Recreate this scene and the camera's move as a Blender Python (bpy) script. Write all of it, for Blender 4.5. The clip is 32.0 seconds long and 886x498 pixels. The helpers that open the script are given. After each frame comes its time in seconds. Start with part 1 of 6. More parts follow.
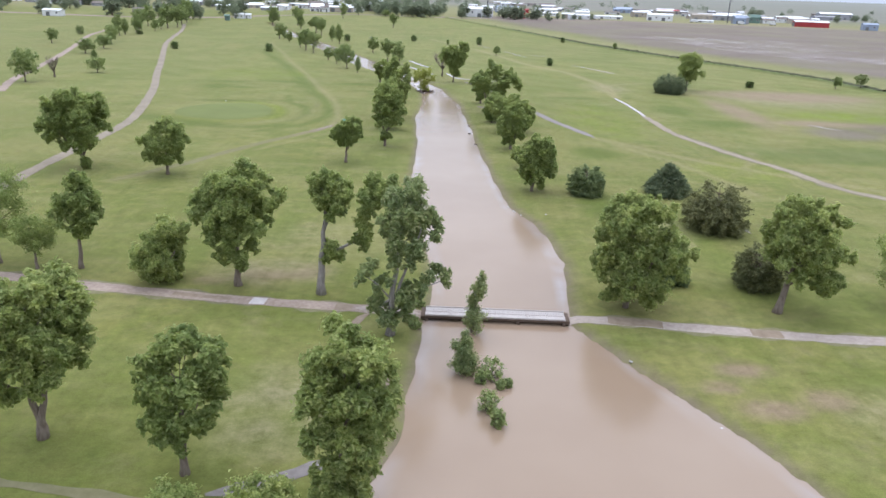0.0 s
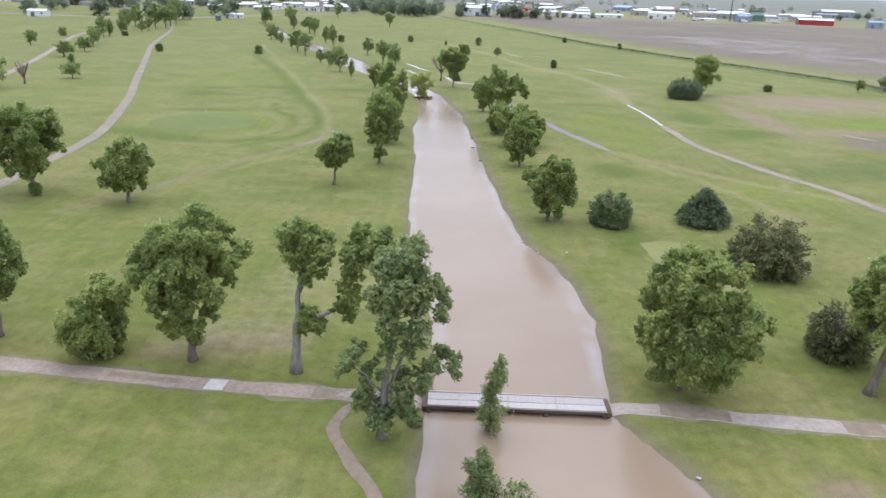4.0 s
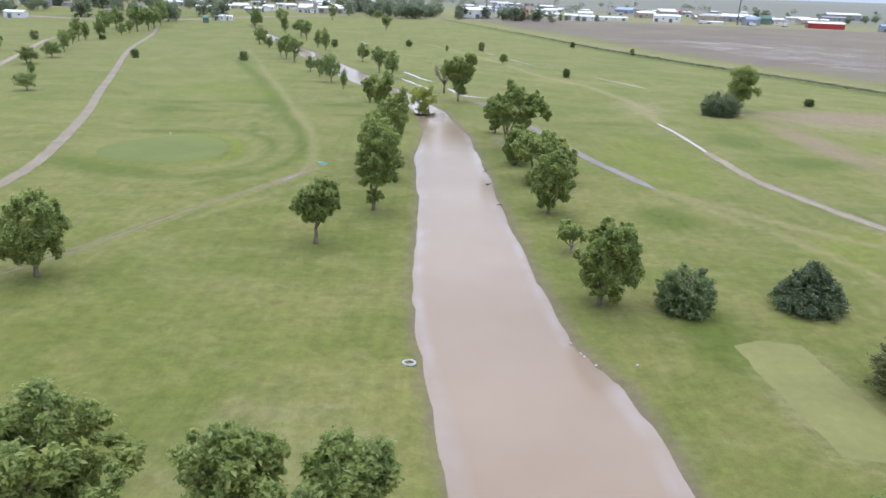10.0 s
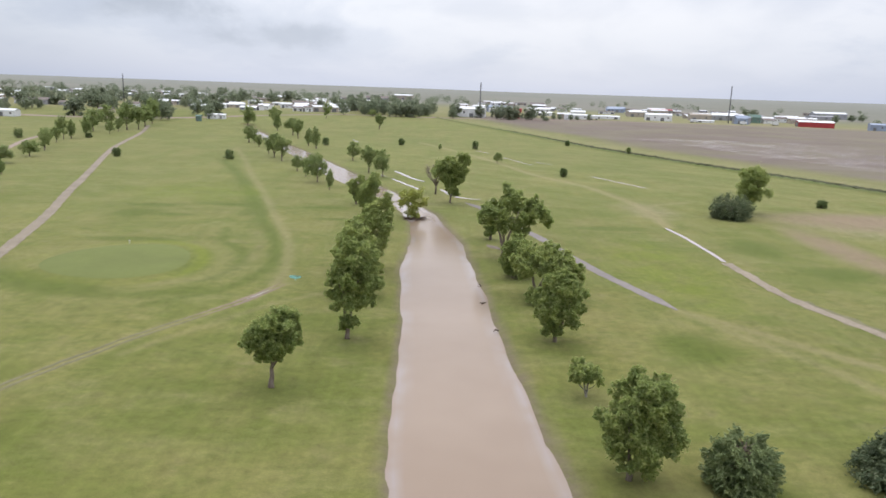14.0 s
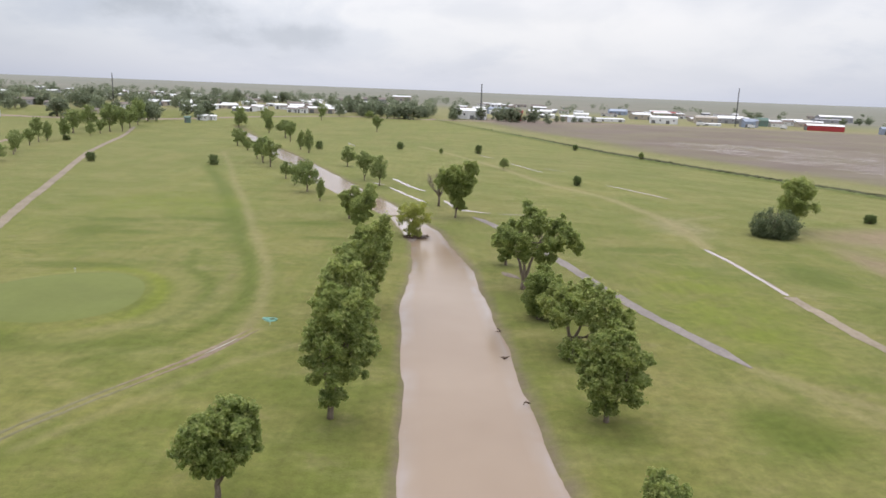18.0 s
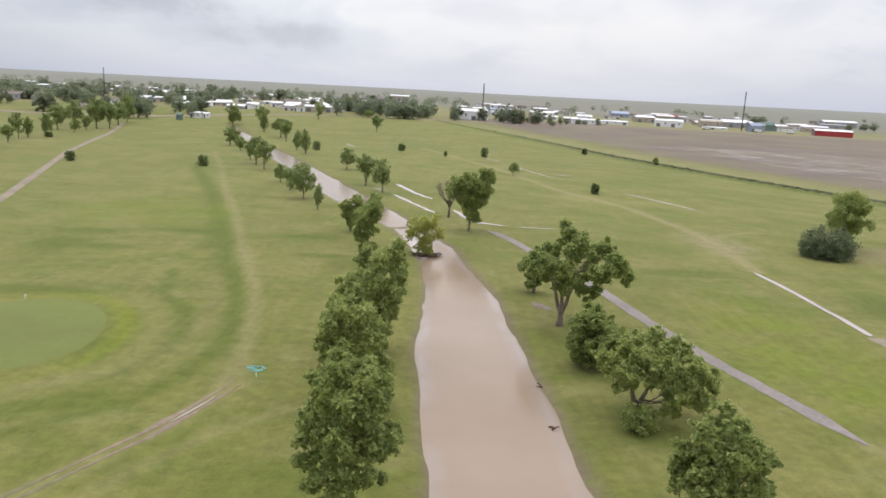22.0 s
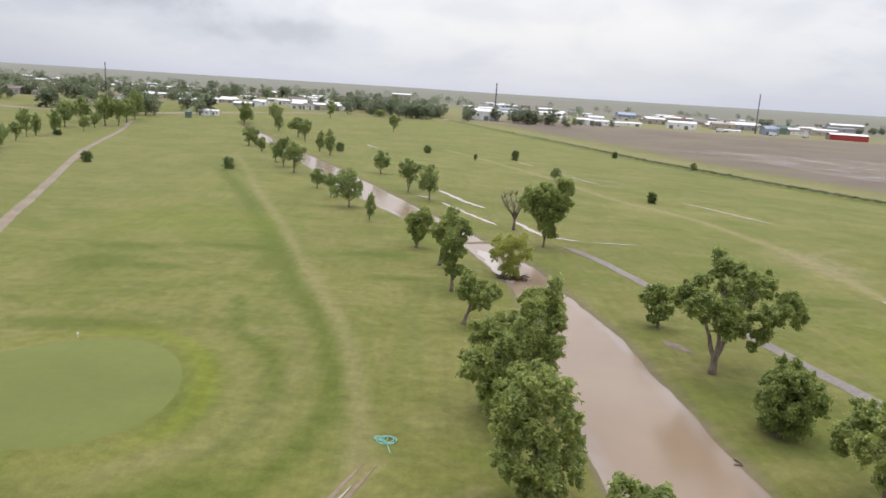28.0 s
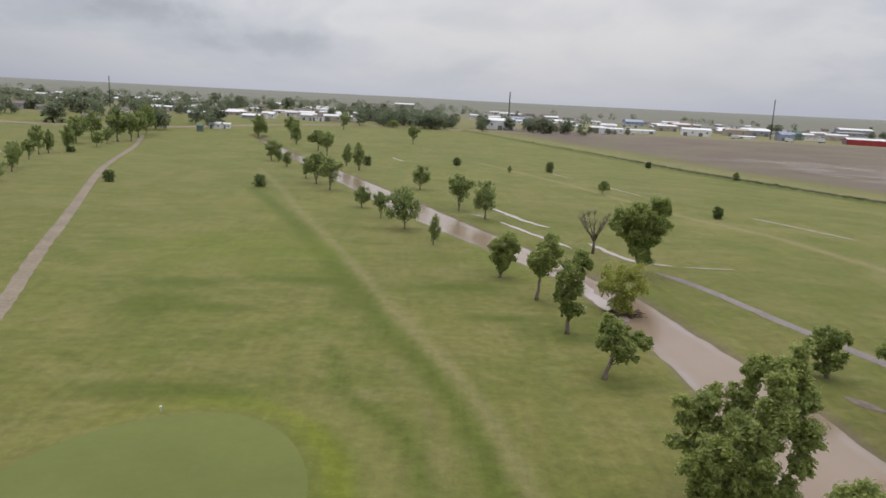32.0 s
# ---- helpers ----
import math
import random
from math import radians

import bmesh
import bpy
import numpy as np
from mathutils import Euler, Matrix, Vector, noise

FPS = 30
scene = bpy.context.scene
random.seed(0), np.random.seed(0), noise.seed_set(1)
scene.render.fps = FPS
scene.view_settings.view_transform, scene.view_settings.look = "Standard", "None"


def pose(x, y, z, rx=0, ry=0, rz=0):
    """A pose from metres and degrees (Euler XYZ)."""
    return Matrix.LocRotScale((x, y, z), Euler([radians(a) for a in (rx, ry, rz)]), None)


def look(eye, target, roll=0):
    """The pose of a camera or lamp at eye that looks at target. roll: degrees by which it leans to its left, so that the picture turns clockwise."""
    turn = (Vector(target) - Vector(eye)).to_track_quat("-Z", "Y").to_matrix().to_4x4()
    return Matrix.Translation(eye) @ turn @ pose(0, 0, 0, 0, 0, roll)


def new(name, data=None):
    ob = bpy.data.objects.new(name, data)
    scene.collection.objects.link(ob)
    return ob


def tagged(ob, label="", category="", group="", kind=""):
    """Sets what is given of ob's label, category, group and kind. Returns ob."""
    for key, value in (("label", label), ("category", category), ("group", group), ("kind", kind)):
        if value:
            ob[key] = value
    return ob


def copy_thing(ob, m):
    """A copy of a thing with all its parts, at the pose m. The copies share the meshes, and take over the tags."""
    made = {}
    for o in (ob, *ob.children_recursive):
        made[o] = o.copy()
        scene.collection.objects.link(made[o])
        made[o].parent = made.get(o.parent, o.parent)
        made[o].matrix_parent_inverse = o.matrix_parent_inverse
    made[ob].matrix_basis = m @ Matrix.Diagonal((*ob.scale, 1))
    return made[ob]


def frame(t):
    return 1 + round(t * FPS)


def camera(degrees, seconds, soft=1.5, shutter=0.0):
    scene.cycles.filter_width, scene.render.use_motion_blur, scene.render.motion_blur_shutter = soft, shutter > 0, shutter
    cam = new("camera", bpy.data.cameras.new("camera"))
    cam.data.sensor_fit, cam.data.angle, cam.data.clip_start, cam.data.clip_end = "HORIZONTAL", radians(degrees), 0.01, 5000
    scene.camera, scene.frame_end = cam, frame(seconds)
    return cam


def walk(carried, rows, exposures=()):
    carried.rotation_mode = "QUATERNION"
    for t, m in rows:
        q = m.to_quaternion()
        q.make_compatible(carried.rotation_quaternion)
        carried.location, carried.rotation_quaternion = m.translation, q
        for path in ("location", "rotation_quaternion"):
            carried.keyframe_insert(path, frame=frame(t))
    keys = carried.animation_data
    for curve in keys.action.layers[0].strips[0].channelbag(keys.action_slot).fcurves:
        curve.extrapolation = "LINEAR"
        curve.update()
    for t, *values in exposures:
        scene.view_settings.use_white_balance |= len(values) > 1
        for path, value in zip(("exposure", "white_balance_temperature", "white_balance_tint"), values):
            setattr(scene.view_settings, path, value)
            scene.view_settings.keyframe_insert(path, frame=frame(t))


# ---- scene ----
cam = camera(61.7, 32.0, soft=1.6)
PATH = [
    (0, (0.00, -0.00, 30.00), (-0.001, 18.862, 23.347), 1.89),
    (0.5, (-0.14, 1.86, 29.83), (-0.137, 20.722, 23.184), 1.88),
    (1, (-0.24, 3.73, 29.77), (-0.220, 22.592, 23.130), 1.95),
    (1.5, (-0.37, 5.64, 29.78), (-0.330, 24.506, 23.147), 1.90),
    (2, (-0.44, 7.62, 29.89), (-0.398, 26.478, 23.246), 1.81),
    (2.5, (-0.46, 9.64, 29.97), (-0.413, 28.501, 23.310), 1.79),
    (3, (-0.53, 11.80, 30.01), (-0.488, 30.651, 23.332), 1.78),
    (3.5, (-0.66, 14.05, 30.03), (-0.600, 32.901, 23.346), 1.71),
    (5.5, (-1.74, 23.90, 30.05), (-1.648, 42.741, 23.344), 1.79),
    (6, (-2.09, 26.40, 30.07), (-1.986, 45.237, 23.363), 1.80),
    (6.5, (-2.44, 28.89, 30.07), (-2.327, 47.727, 23.353), 1.87),
    (7, (-2.74, 31.29, 30.11), (-2.613, 50.125, 23.371), 1.83),
    (7.5, (-3.02, 33.66, 30.14), (-2.886, 52.483, 23.390), 1.81),
    (8, (-3.22, 35.98, 30.16), (-3.079, 54.804, 23.401), 1.87),
    (8.5, (-3.30, 38.20, 30.18), (-3.157, 57.026, 23.426), 1.84),
    (9, (-3.28, 40.33, 30.10), (-3.121, 59.155, 23.355), 1.88),
    (9.5, (-3.20, 42.40, 30.06), (-3.028, 61.226, 23.316), 1.89),
    (10, (-3.05, 44.43, 30.04), (-2.885, 63.287, 23.378), 1.91),
    (10.5, (-2.92, 46.34, 30.01), (-2.737, 65.446, 24.093), 1.94),
    (11, (-2.72, 48.28, 29.98), (-2.541, 67.652, 25.020), 1.91),
    (11.5, (-2.52, 50.21, 29.84), (-2.335, 69.742, 25.525), 1.93),
    (12, (-2.35, 52.26, 29.76), (-2.161, 71.791, 25.479), 1.92),
    (12.5, (-2.27, 54.40, 29.73), (-2.073, 73.940, 25.449), 1.92),
    (13, (-2.17, 56.55, 29.61), (-1.977, 76.094, 25.354), 1.93),
    (13.5, (-2.14, 58.81, 29.58), (-1.930, 78.343, 25.308), 1.89),
    (14, (-2.07, 61.05, 29.57), (-1.852, 80.590, 25.319), 1.91),
    (14.5, (-2.05, 63.28, 29.50), (-1.825, 82.826, 25.253), 1.93),
    (16.5, (-2.85, 75.01, 29.11), (-2.580, 94.561, 24.894), 2.10),
    (17, (-3.08, 78.00, 29.14), (-2.801, 97.545, 24.917), 2.08),
    (17.5, (-3.35, 80.90, 29.12), (-3.061, 100.444, 24.906), 2.13),
    (18, (-3.60, 83.61, 29.05), (-3.312, 103.160, 24.842), 2.13),
    (18.5, (-3.82, 86.25, 28.99), (-3.515, 105.801, 24.776), 2.13),
    (19, (-4.02, 88.77, 28.93), (-3.704, 108.319, 24.726), 2.14),
    (19.5, (-4.22, 91.26, 28.97), (-3.906, 110.808, 24.760), 2.13),
    (20, (-4.46, 93.79, 28.92), (-4.127, 113.343, 24.711), 2.36),
    (20.5, (-4.89, 96.21, 28.82), (-4.528, 115.763, 24.621), 2.51),
    (21, (-5.48, 98.31, 28.77), (-5.110, 117.858, 24.577), 2.64),
    (21.5, (-6.15, 100.20, 28.70), (-5.755, 119.755, 24.506), 2.77),
    (22, (-6.87, 101.82, 28.58), (-6.455, 121.368, 24.375), 2.87),
    (22.5, (-7.55, 103.33, 28.42), (-7.103, 122.875, 24.215), 3.01),
    (23, (-8.07, 104.80, 28.28), (-7.604, 124.346, 24.067), 3.08),
    (23.5, (-8.64, 106.16, 28.20), (-8.146, 125.710, 23.986), 3.29),
    (24, (-9.40, 107.45, 28.17), (-8.883, 126.990, 23.957), 3.41),
    (24.5, (-10.48, 108.69, 28.18), (-9.953, 128.237, 23.971), 3.45),
    (25, (-11.85, 109.86, 28.23), (-11.314, 129.406, 24.014), 3.33),
    (25.5, (-13.28, 111.01, 28.15), (-12.735, 130.554, 23.951), 3.39),
    (27.5, (-19.81, 115.81, 28.29), (-19.206, 135.348, 24.052), 3.50),
    (28, (-21.68, 117.27, 28.17), (-21.068, 136.806, 23.941), 3.49),
    (28.5, (-23.72, 118.86, 28.29), (-23.096, 138.457, 24.340), 3.47),
    (29, (-26.11, 120.56, 28.35), (-25.491, 140.331, 25.411), 3.36),
    (29.5, (-28.54, 122.30, 28.16), (-27.938, 142.267, 27.148), 3.19),
    (30, (-30.71, 124.08, 27.94), (-30.121, 144.072, 28.147), 3.03),
    (30.5, (-32.54, 125.92, 27.80), (-31.938, 145.908, 28.027), 2.98),
    (31, (-34.01, 127.86, 27.68), (-33.387, 147.845, 27.536), 2.88),
    (31.5, (-35.05, 129.95, 27.65), (-34.392, 149.821, 25.469), 2.79),
    (32, (-35.75, 132.23, 27.81), (-35.070, 151.812, 23.812), 2.77),
]
walk(cam, [(t, look(eye, target, roll)) for t, eye, target, roll in PATH],
     exposures=[(0.0, 0.13, 5970, 13), (7.0, 0.13, 5870, 12), (11.0, 0.05, 5900, 12), (13.0, -0.05, 6300, 13), (17.0, -0.10, 6720, 13), (28.0, -0.10, 6820, 13), (30.0, -0.17, 6850, 14), (32.0, -0.54, 6820, 13)])

# ---- world and light: a bright overcast afternoon ----
SUN_ELEVATION, SUN_ROTATION = radians(66), radians(-30)
world = bpy.data.worlds.new("overcast_sky")
scene.world = world
world.use_nodes = True
wn, wl = world.node_tree.nodes, world.node_tree.links
wn.clear()


def wnode(kind, **sets):
    n = wn.new(kind)
    for k, v in sets.items():
        n.inputs[k].default_value = v
    return n


def wmath(op, a, b=None):
    n = wn.new("ShaderNodeMath")
    n.operation = op
    for i, v in enumerate((a, b)):
        if v is None:
            continue
        if isinstance(v, (int, float)):
            n.inputs[i].default_value = v
        else:
            wl.new(v, n.inputs[i])
    return n.outputs[0]


sky = wn.new("ShaderNodeTexSky")
sky.sky_type, sky.sun_disc = "NISHITA", False
sky.sun_elevation, sky.sun_rotation = SUN_ELEVATION, SUN_ROTATION
coord = wn.new("ShaderNodeTexCoord")
split = wn.new("ShaderNodeSeparateXYZ")
wl.new(coord.outputs["Generated"], split.inputs[0])
rise = wmath("MAXIMUM", split.outputs[2], 0.0)
flat = wmath("ADD", rise, 0.34)
plane = wn.new("ShaderNodeCombineXYZ")
wl.new(wmath("DIVIDE", split.outputs[0], flat), plane.inputs[0])
wl.new(wmath("DIVIDE", split.outputs[1], flat), plane.inputs[1])


def wnoise(scale, detail, rough, off):
    m = wn.new("ShaderNodeVectorMath")
    m.operation = "ADD"
    m.inputs[1].default_value = off
    wl.new(plane.outputs[0], m.inputs[0])
    n = wnode("ShaderNodeTexNoise", Scale=scale, Detail=detail, Roughness=rough, Distortion=0.25)
    wl.new(m.outputs[0], n.inputs["Vector"])
    return n.outputs["Fac"]


def wramp(fac, *stops):
    r = wn.new("ShaderNodeValToRGB")
    r.color_ramp.interpolation = "EASE"
    while len(r.color_ramp.elements) < len(stops):
        r.color_ramp.elements.new(0.5)
    for e, (p, c) in zip(r.color_ramp.elements, stops):
        e.position, e.color = p, (*c, 1)
    wl.new(fac, r.inputs[0])
    return r.outputs[0]


def wmix(mode, fac, a, b):
    m = wn.new("ShaderNodeMix")
    m.data_type, m.blend_type = "RGBA", mode
    if isinstance(fac, float):
        m.inputs[0].default_value = fac
    else:
        wl.new(fac, m.inputs[0])
    wl.new(a, m.inputs[6])
    wl.new(b, m.inputs[7])
    return m.outputs[2]


def cloud_mass(amount, cx, cy, rx, ry, much):
    """Thickens (or thins) the cloud round one place of the overcast."""
    m = wn.new("ShaderNodeMapping")
    m.vector_type = "TEXTURE"
    m.inputs["Location"].default_value, m.inputs["Scale"].default_value = (cx, cy, 0), (rx, ry, 1)
    wl.new(plane.outputs[0], m.inputs[0])
    d = wn.new("ShaderNodeVectorMath")
    d.operation = "LENGTH"
    wl.new(m.outputs[0], d.inputs[0])
    near = wmath("POWER", 2.72, wmath("MULTIPLY", wmath("MULTIPLY", d.outputs["Value"], d.outputs["Value"]), -1.0))
    return wmath("ADD", amount, wmath("MULTIPLY", near, -much))


thin = wmath("ADD", wmath("MULTIPLY", wnoise(0.95, 8.0, 0.58, (5.2, 5.1, 0.0)), 0.9), 0.06)
for place in ((0.60, 1.50, 0.37, 0.20, 0.11), (0.95, 1.66, 0.3, 0.15, 0.05), (-1.02, 2.18, 0.30, 0.18, 0.08), (-0.42, 2.46, 0.38, 0.11, 0.06), (-0.08, 1.60, 0.17, 0.08, 0.07), (-0.75, 1.70, 0.30, 0.14, 0.03), (0.5, 1.95, 0.40, 0.14, 0.04), (0.15, 1.75, 0.30, 0.30, -0.10), (-0.35, 1.45, 0.3, 0.2, -0.08), (0.15, 2.3, 0.5, 0.15, -0.05)):
    thin = cloud_mass(thin, *place[:4], 1.5 * place[4])
big = wramp(thin, (0.34, (0.62, 0.65, 0.70)), (0.43, (0.84, 0.865, 0.915)), (0.51, (0.985, 0.99, 1.0)))
small = wramp(wnoise(2.2, 8.0, 0.5, (7.3, 2.2, 0.0)), (0.34, (0.86, 0.875, 0.905)), (0.58, (1.0, 1.0, 1.0)))
# the cloud is heavier and bluer to the west, thin and white ahead
side = wn.new("ShaderNodeMapRange")
side.inputs["From Min"].default_value, side.inputs["From Max"].default_value = -0.7, 0.7
wl.new(split.outputs[0], side.inputs["Value"])
heavy = wramp(side.outputs[0], (0.05, (0.66, 0.71, 0.79)), (0.36, (0.93, 0.96, 1.01)), (0.62, (0.975, 0.99, 1.02)), (0.95, (0.86, 0.89, 0.95)))
cloud = wmix("MULTIPLY", 1.0, big, small)
# towards the horizon the cloud base closes to an even pale grey
haze = wramp(rise, (0.0, (0.70, 0.77, 0.91)), (0.12, (0.77, 0.82, 0.92)), (0.3, (0.95, 0.95, 0.96)))
low = wn.new("ShaderNodeMapRange")
low.inputs["From Min"].default_value, low.inputs["From Max"].default_value = -0.02, 0.09
wl.new(rise, low.inputs["Value"])
cloud = wmix("MULTIPLY", 1.0, wmix("MIX", low.outputs[0], haze, cloud), heavy)
# an overcast sky is about three times as bright overhead as at the horizon
dome = wramp(rise, (0.0, (0.30, 0.30, 0.30)), (0.14, (0.32, 0.32, 0.32)), (0.33, (0.47, 0.47, 0.47)), (0.60, (0.72, 0.72, 0.72)), (1.0, (1.0, 1.0, 1.0)))
cloud = wmix("MULTIPLY", 1.0, cloud, dome)
back1 = wnode("ShaderNodeBackground", Strength=0.02)
wl.new(sky.outputs[0], back1.inputs[0])
back2 = wnode("ShaderNodeBackground", Strength=2.9)
wl.new(cloud, back2.inputs[0])
both = wn.new("ShaderNodeAddShader")
wl.new(back1.outputs[0], both.inputs[0])
wl.new(back2.outputs[0], both.inputs[1])
wout = wn.new("ShaderNodeOutputWorld")
wl.new(both.outputs[0], wout.inputs[0])

sun = new("sun", bpy.data.lights.new("sun", "SUN"))
sun.data.energy, sun.data.angle, sun.data.color = 0.8, radians(30), (1.0, 0.96, 0.90)
sun.matrix_world = look((0, 0, 80), (-80 * math.sin(SUN_ROTATION) / math.tan(SUN_ELEVATION), -80 * math.cos(SUN_ROTATION) / math.tan(SUN_ELEVATION), 0))


# ---- materials ----
class Mat:
    """A small builder of node materials."""

    def __init__(self, name, rough=0.85, metal=0.0, spec=0.3):
        self.m = bpy.data.materials.new(name)
        self.m.use_nodes = True
        self.n, self.l = self.m.node_tree.nodes, self.m.node_tree.links
        self.b = self.n["Principled BSDF"]
        self.b.inputs["Roughness"].default_value = rough
        self.b.inputs["Metallic"].default_value = metal
        self.b.inputs["Specular IOR Level"].default_value = spec
        self.co = self.n.new("ShaderNodeTexCoord").outputs["Object"]

    def world_space(self):
        self.co = self.n.new("ShaderNodeNewGeometry").outputs["Position"]
        return self

    def noise(self, scale, detail=4.0, rough=0.55, stretch=None):
        n = self.n.new("ShaderNodeTexNoise")
        n.inputs["Scale"].default_value, n.inputs["Detail"].default_value, n.inputs["Roughness"].default_value = scale, detail, rough
        v = self.co
        if stretch:
            k = self.n.new("ShaderNodeMapping")
            k.inputs["Scale"].default_value = stretch[:3]
            if len(stretch) > 3:
                k.inputs["Rotation"].default_value = (0, 0, stretch[3])
            self.l.new(self.co, k.inputs[0])
            v = k.outputs[0]
        self.l.new(v, n.inputs["Vector"])
        return n.outputs["Fac"]

    def attr(self, name):
        a = self.n.new("ShaderNodeAttribute")
        a.attribute_name = name
        return a.outputs["Fac"]

    def ramp(self, fac, *stops):
        r = self.n.new("ShaderNodeValToRGB")
        while len(r.color_ramp.elements) < len(stops):
            r.color_ramp.elements.new(0.5)
        for e, (p, c) in zip(r.color_ramp.elements, stops):
            e.position = p
            e.color = (c, c, c, 1) if isinstance(c, (int, float)) else (*c, 1)
        self.l.new(fac, r.inputs[0])
        return r.outputs[0]

    def mix(self, fac, a, b, mode="MIX"):
        m = self.n.new("ShaderNodeMix")
        m.data_type, m.blend_type = "RGBA", mode
        for i, v in ((0, fac), (6, a), (7, b)):
            if isinstance(v, (int, float)):
                m.inputs[i].default_value = v
            elif isinstance(v, tuple):
                m.inputs[i].default_value = (*v, 1)
            else:
                self.l.new(v, m.inputs[i])
        return m.outputs[2]

    def math(self, op, a, b):
        n = self.n.new("ShaderNodeMath")
        n.operation = op
        n.use_clamp = True
        for i, v in enumerate((a, b)):
            if isinstance(v, (int, float)):
                n.inputs[i].default_value = v
            else:
                self.l.new(v, n.inputs[i])
        return n.outputs[0]

    def color(self, c):
        self.l.new(c, self.b.inputs["Base Color"])
        return self

    def bump(self, fac, strength=0.3, distance=0.05):
        n = self.n.new("ShaderNodeBump")
        n.inputs["Strength"].default_value, n.inputs["Distance"].default_value = strength, distance
        self.l.new(fac, n.inputs["Height"])
        self.l.new(n.outputs[0], self.b.inputs["Normal"])
        return self


def plain(name, c1, c2, scale=3.0, big=0.4, rough=0.8, metal=0.0, spec=0.3, bump=0.2, stretch=None, rand=0.12):
    """A surface of two tones with grain, broad stains and a small change from piece to piece."""
    k = Mat(name, rough, metal, spec)
    g = k.noise(scale, 5.0, 0.6, stretch)
    c = k.mix(k.ramp(g, (0.3, 0.0), (0.7, 1.0)), c1, c2)
    c = k.mix(1.0, c, k.ramp(k.noise(big, 3.0), (0.25, 1.0 - 0.25), (0.75, 1.0)), "MULTIPLY")
    info = k.n.new("ShaderNodeObjectInfo")
    c = k.mix(1.0, c, k.ramp(info.outputs["Random"], (0.0, 1.0 - rand), (1.0, 1.0)), "MULTIPLY")
    k.color(c).bump(g, bump, 0.03)
    return k.m


def leaves(name, dark, mid, light, rough=0.55, through_light=0.48):
    k = Mat(name, rough, 0.0, 0.25)
    geo = k.n.new("ShaderNodeNewGeometry")
    info = k.n.new("ShaderNodeObjectInfo")
    c = k.ramp(geo.outputs["Random Per Island"], (0.0, dark), (0.55, mid), (1.0, light))
    c = k.mix(1.0, c, k.ramp(info.outputs["Random"], (0.0, (0.80, 0.84, 0.80)), (1.0, (1.0, 1.0, 1.0))), "MULTIPLY")
    c = k.mix(1.0, c, k.ramp(k.noise(0.5, 2.0), (0.3, (0.80, 0.85, 0.85)), (0.7, (1.05, 1.03, 0.95))), "MULTIPLY")
    c = k.mix(1.0, c, k.ramp(k.noise(1.7, 2.0), (0.34, (0.86, 0.89, 0.90)), (0.66, (1.06, 1.04, 0.96))), "MULTIPLY")
    k.color(c)
    t = k.n.new("ShaderNodeBsdfTranslucent")
    k.l.new(c, t.inputs[0])
    s = k.n.new("ShaderNodeMixShader")
    s.inputs[0].default_value = through_light
    k.l.new(k.b.outputs[0], s.inputs[1])
    k.l.new(t.outputs[0], s.inputs[2])
    k.l.new(s.outputs[0], k.n["Material Output"].inputs[0])
    return k.m


LEAF = leaves("cottonwood_leaves", (0.270, 0.324, 0.107), (0.397, 0.449, 0.159), (0.541, 0.560, 0.249), 0.55, 0.60)
LEAF_POPLAR = leaves("poplar_leaves", (0.270, 0.326, 0.140), (0.405, 0.448, 0.204), (0.565, 0.560, 0.325), 0.55, 0.60)
LEAF_WILLOW = leaves("willow_leaves", (0.346, 0.362, 0.096), (0.457, 0.469, 0.135), (0.559, 0.560, 0.190), 0.55, 0.55)
# far leaves carry the distance haze in their colour, as a greyer green
LEAF_FAR = leaves("haze_tinted_far_leaves", (0.237, 0.268, 0.185), (0.310, 0.340, 0.244), (0.385, 0.405, 0.302), 0.6, 0.6)
LEAF_MID = leaves("open_ground_tree_leaves", (0.254, 0.307, 0.116), (0.353, 0.407, 0.166), (0.447, 0.475, 0.229), 0.55, 0.55)
NEEDLE = leaves("cedar_needles", (0.155, 0.198, 0.086), (0.230, 0.276, 0.130), (0.310, 0.345, 0.180), 0.7, 0.45)
NEEDLE_BROWN = leaves("brownish_cedar_needles", (0.163, 0.170, 0.080), (0.238, 0.233, 0.114), (0.316, 0.302, 0.163), 0.7, 0.45)
NEEDLE_BLUE = leaves("blue_cedar_needles", (0.117, 0.150, 0.082), (0.189, 0.223, 0.130), (0.275, 0.297, 0.192), 0.7, 0.45)
SHRUB = leaves("shrub_leaves", (0.115, 0.159, 0.058), (0.178, 0.228, 0.086), (0.247, 0.290, 0.126), 0.7, 0.42)
BARK = plain("bark", (0.15, 0.112, 0.082), (0.28, 0.230, 0.185), 5.0, 0.8, 0.95, bump=0.8, stretch=(1, 1, 0.25))
BARK_PALE = plain("pale_bark", (0.20, 0.175, 0.15), (0.36, 0.33, 0.295), 4.0, 0.8, 0.95, bump=0.7, stretch=(1, 1, 0.25))
DEADWOOD = plain("dead_wood", (0.16, 0.125, 0.10), (0.26, 0.215, 0.18), 4.0, 0.8, 0.95, bump=0.6, stretch=(1, 1, 0.3))


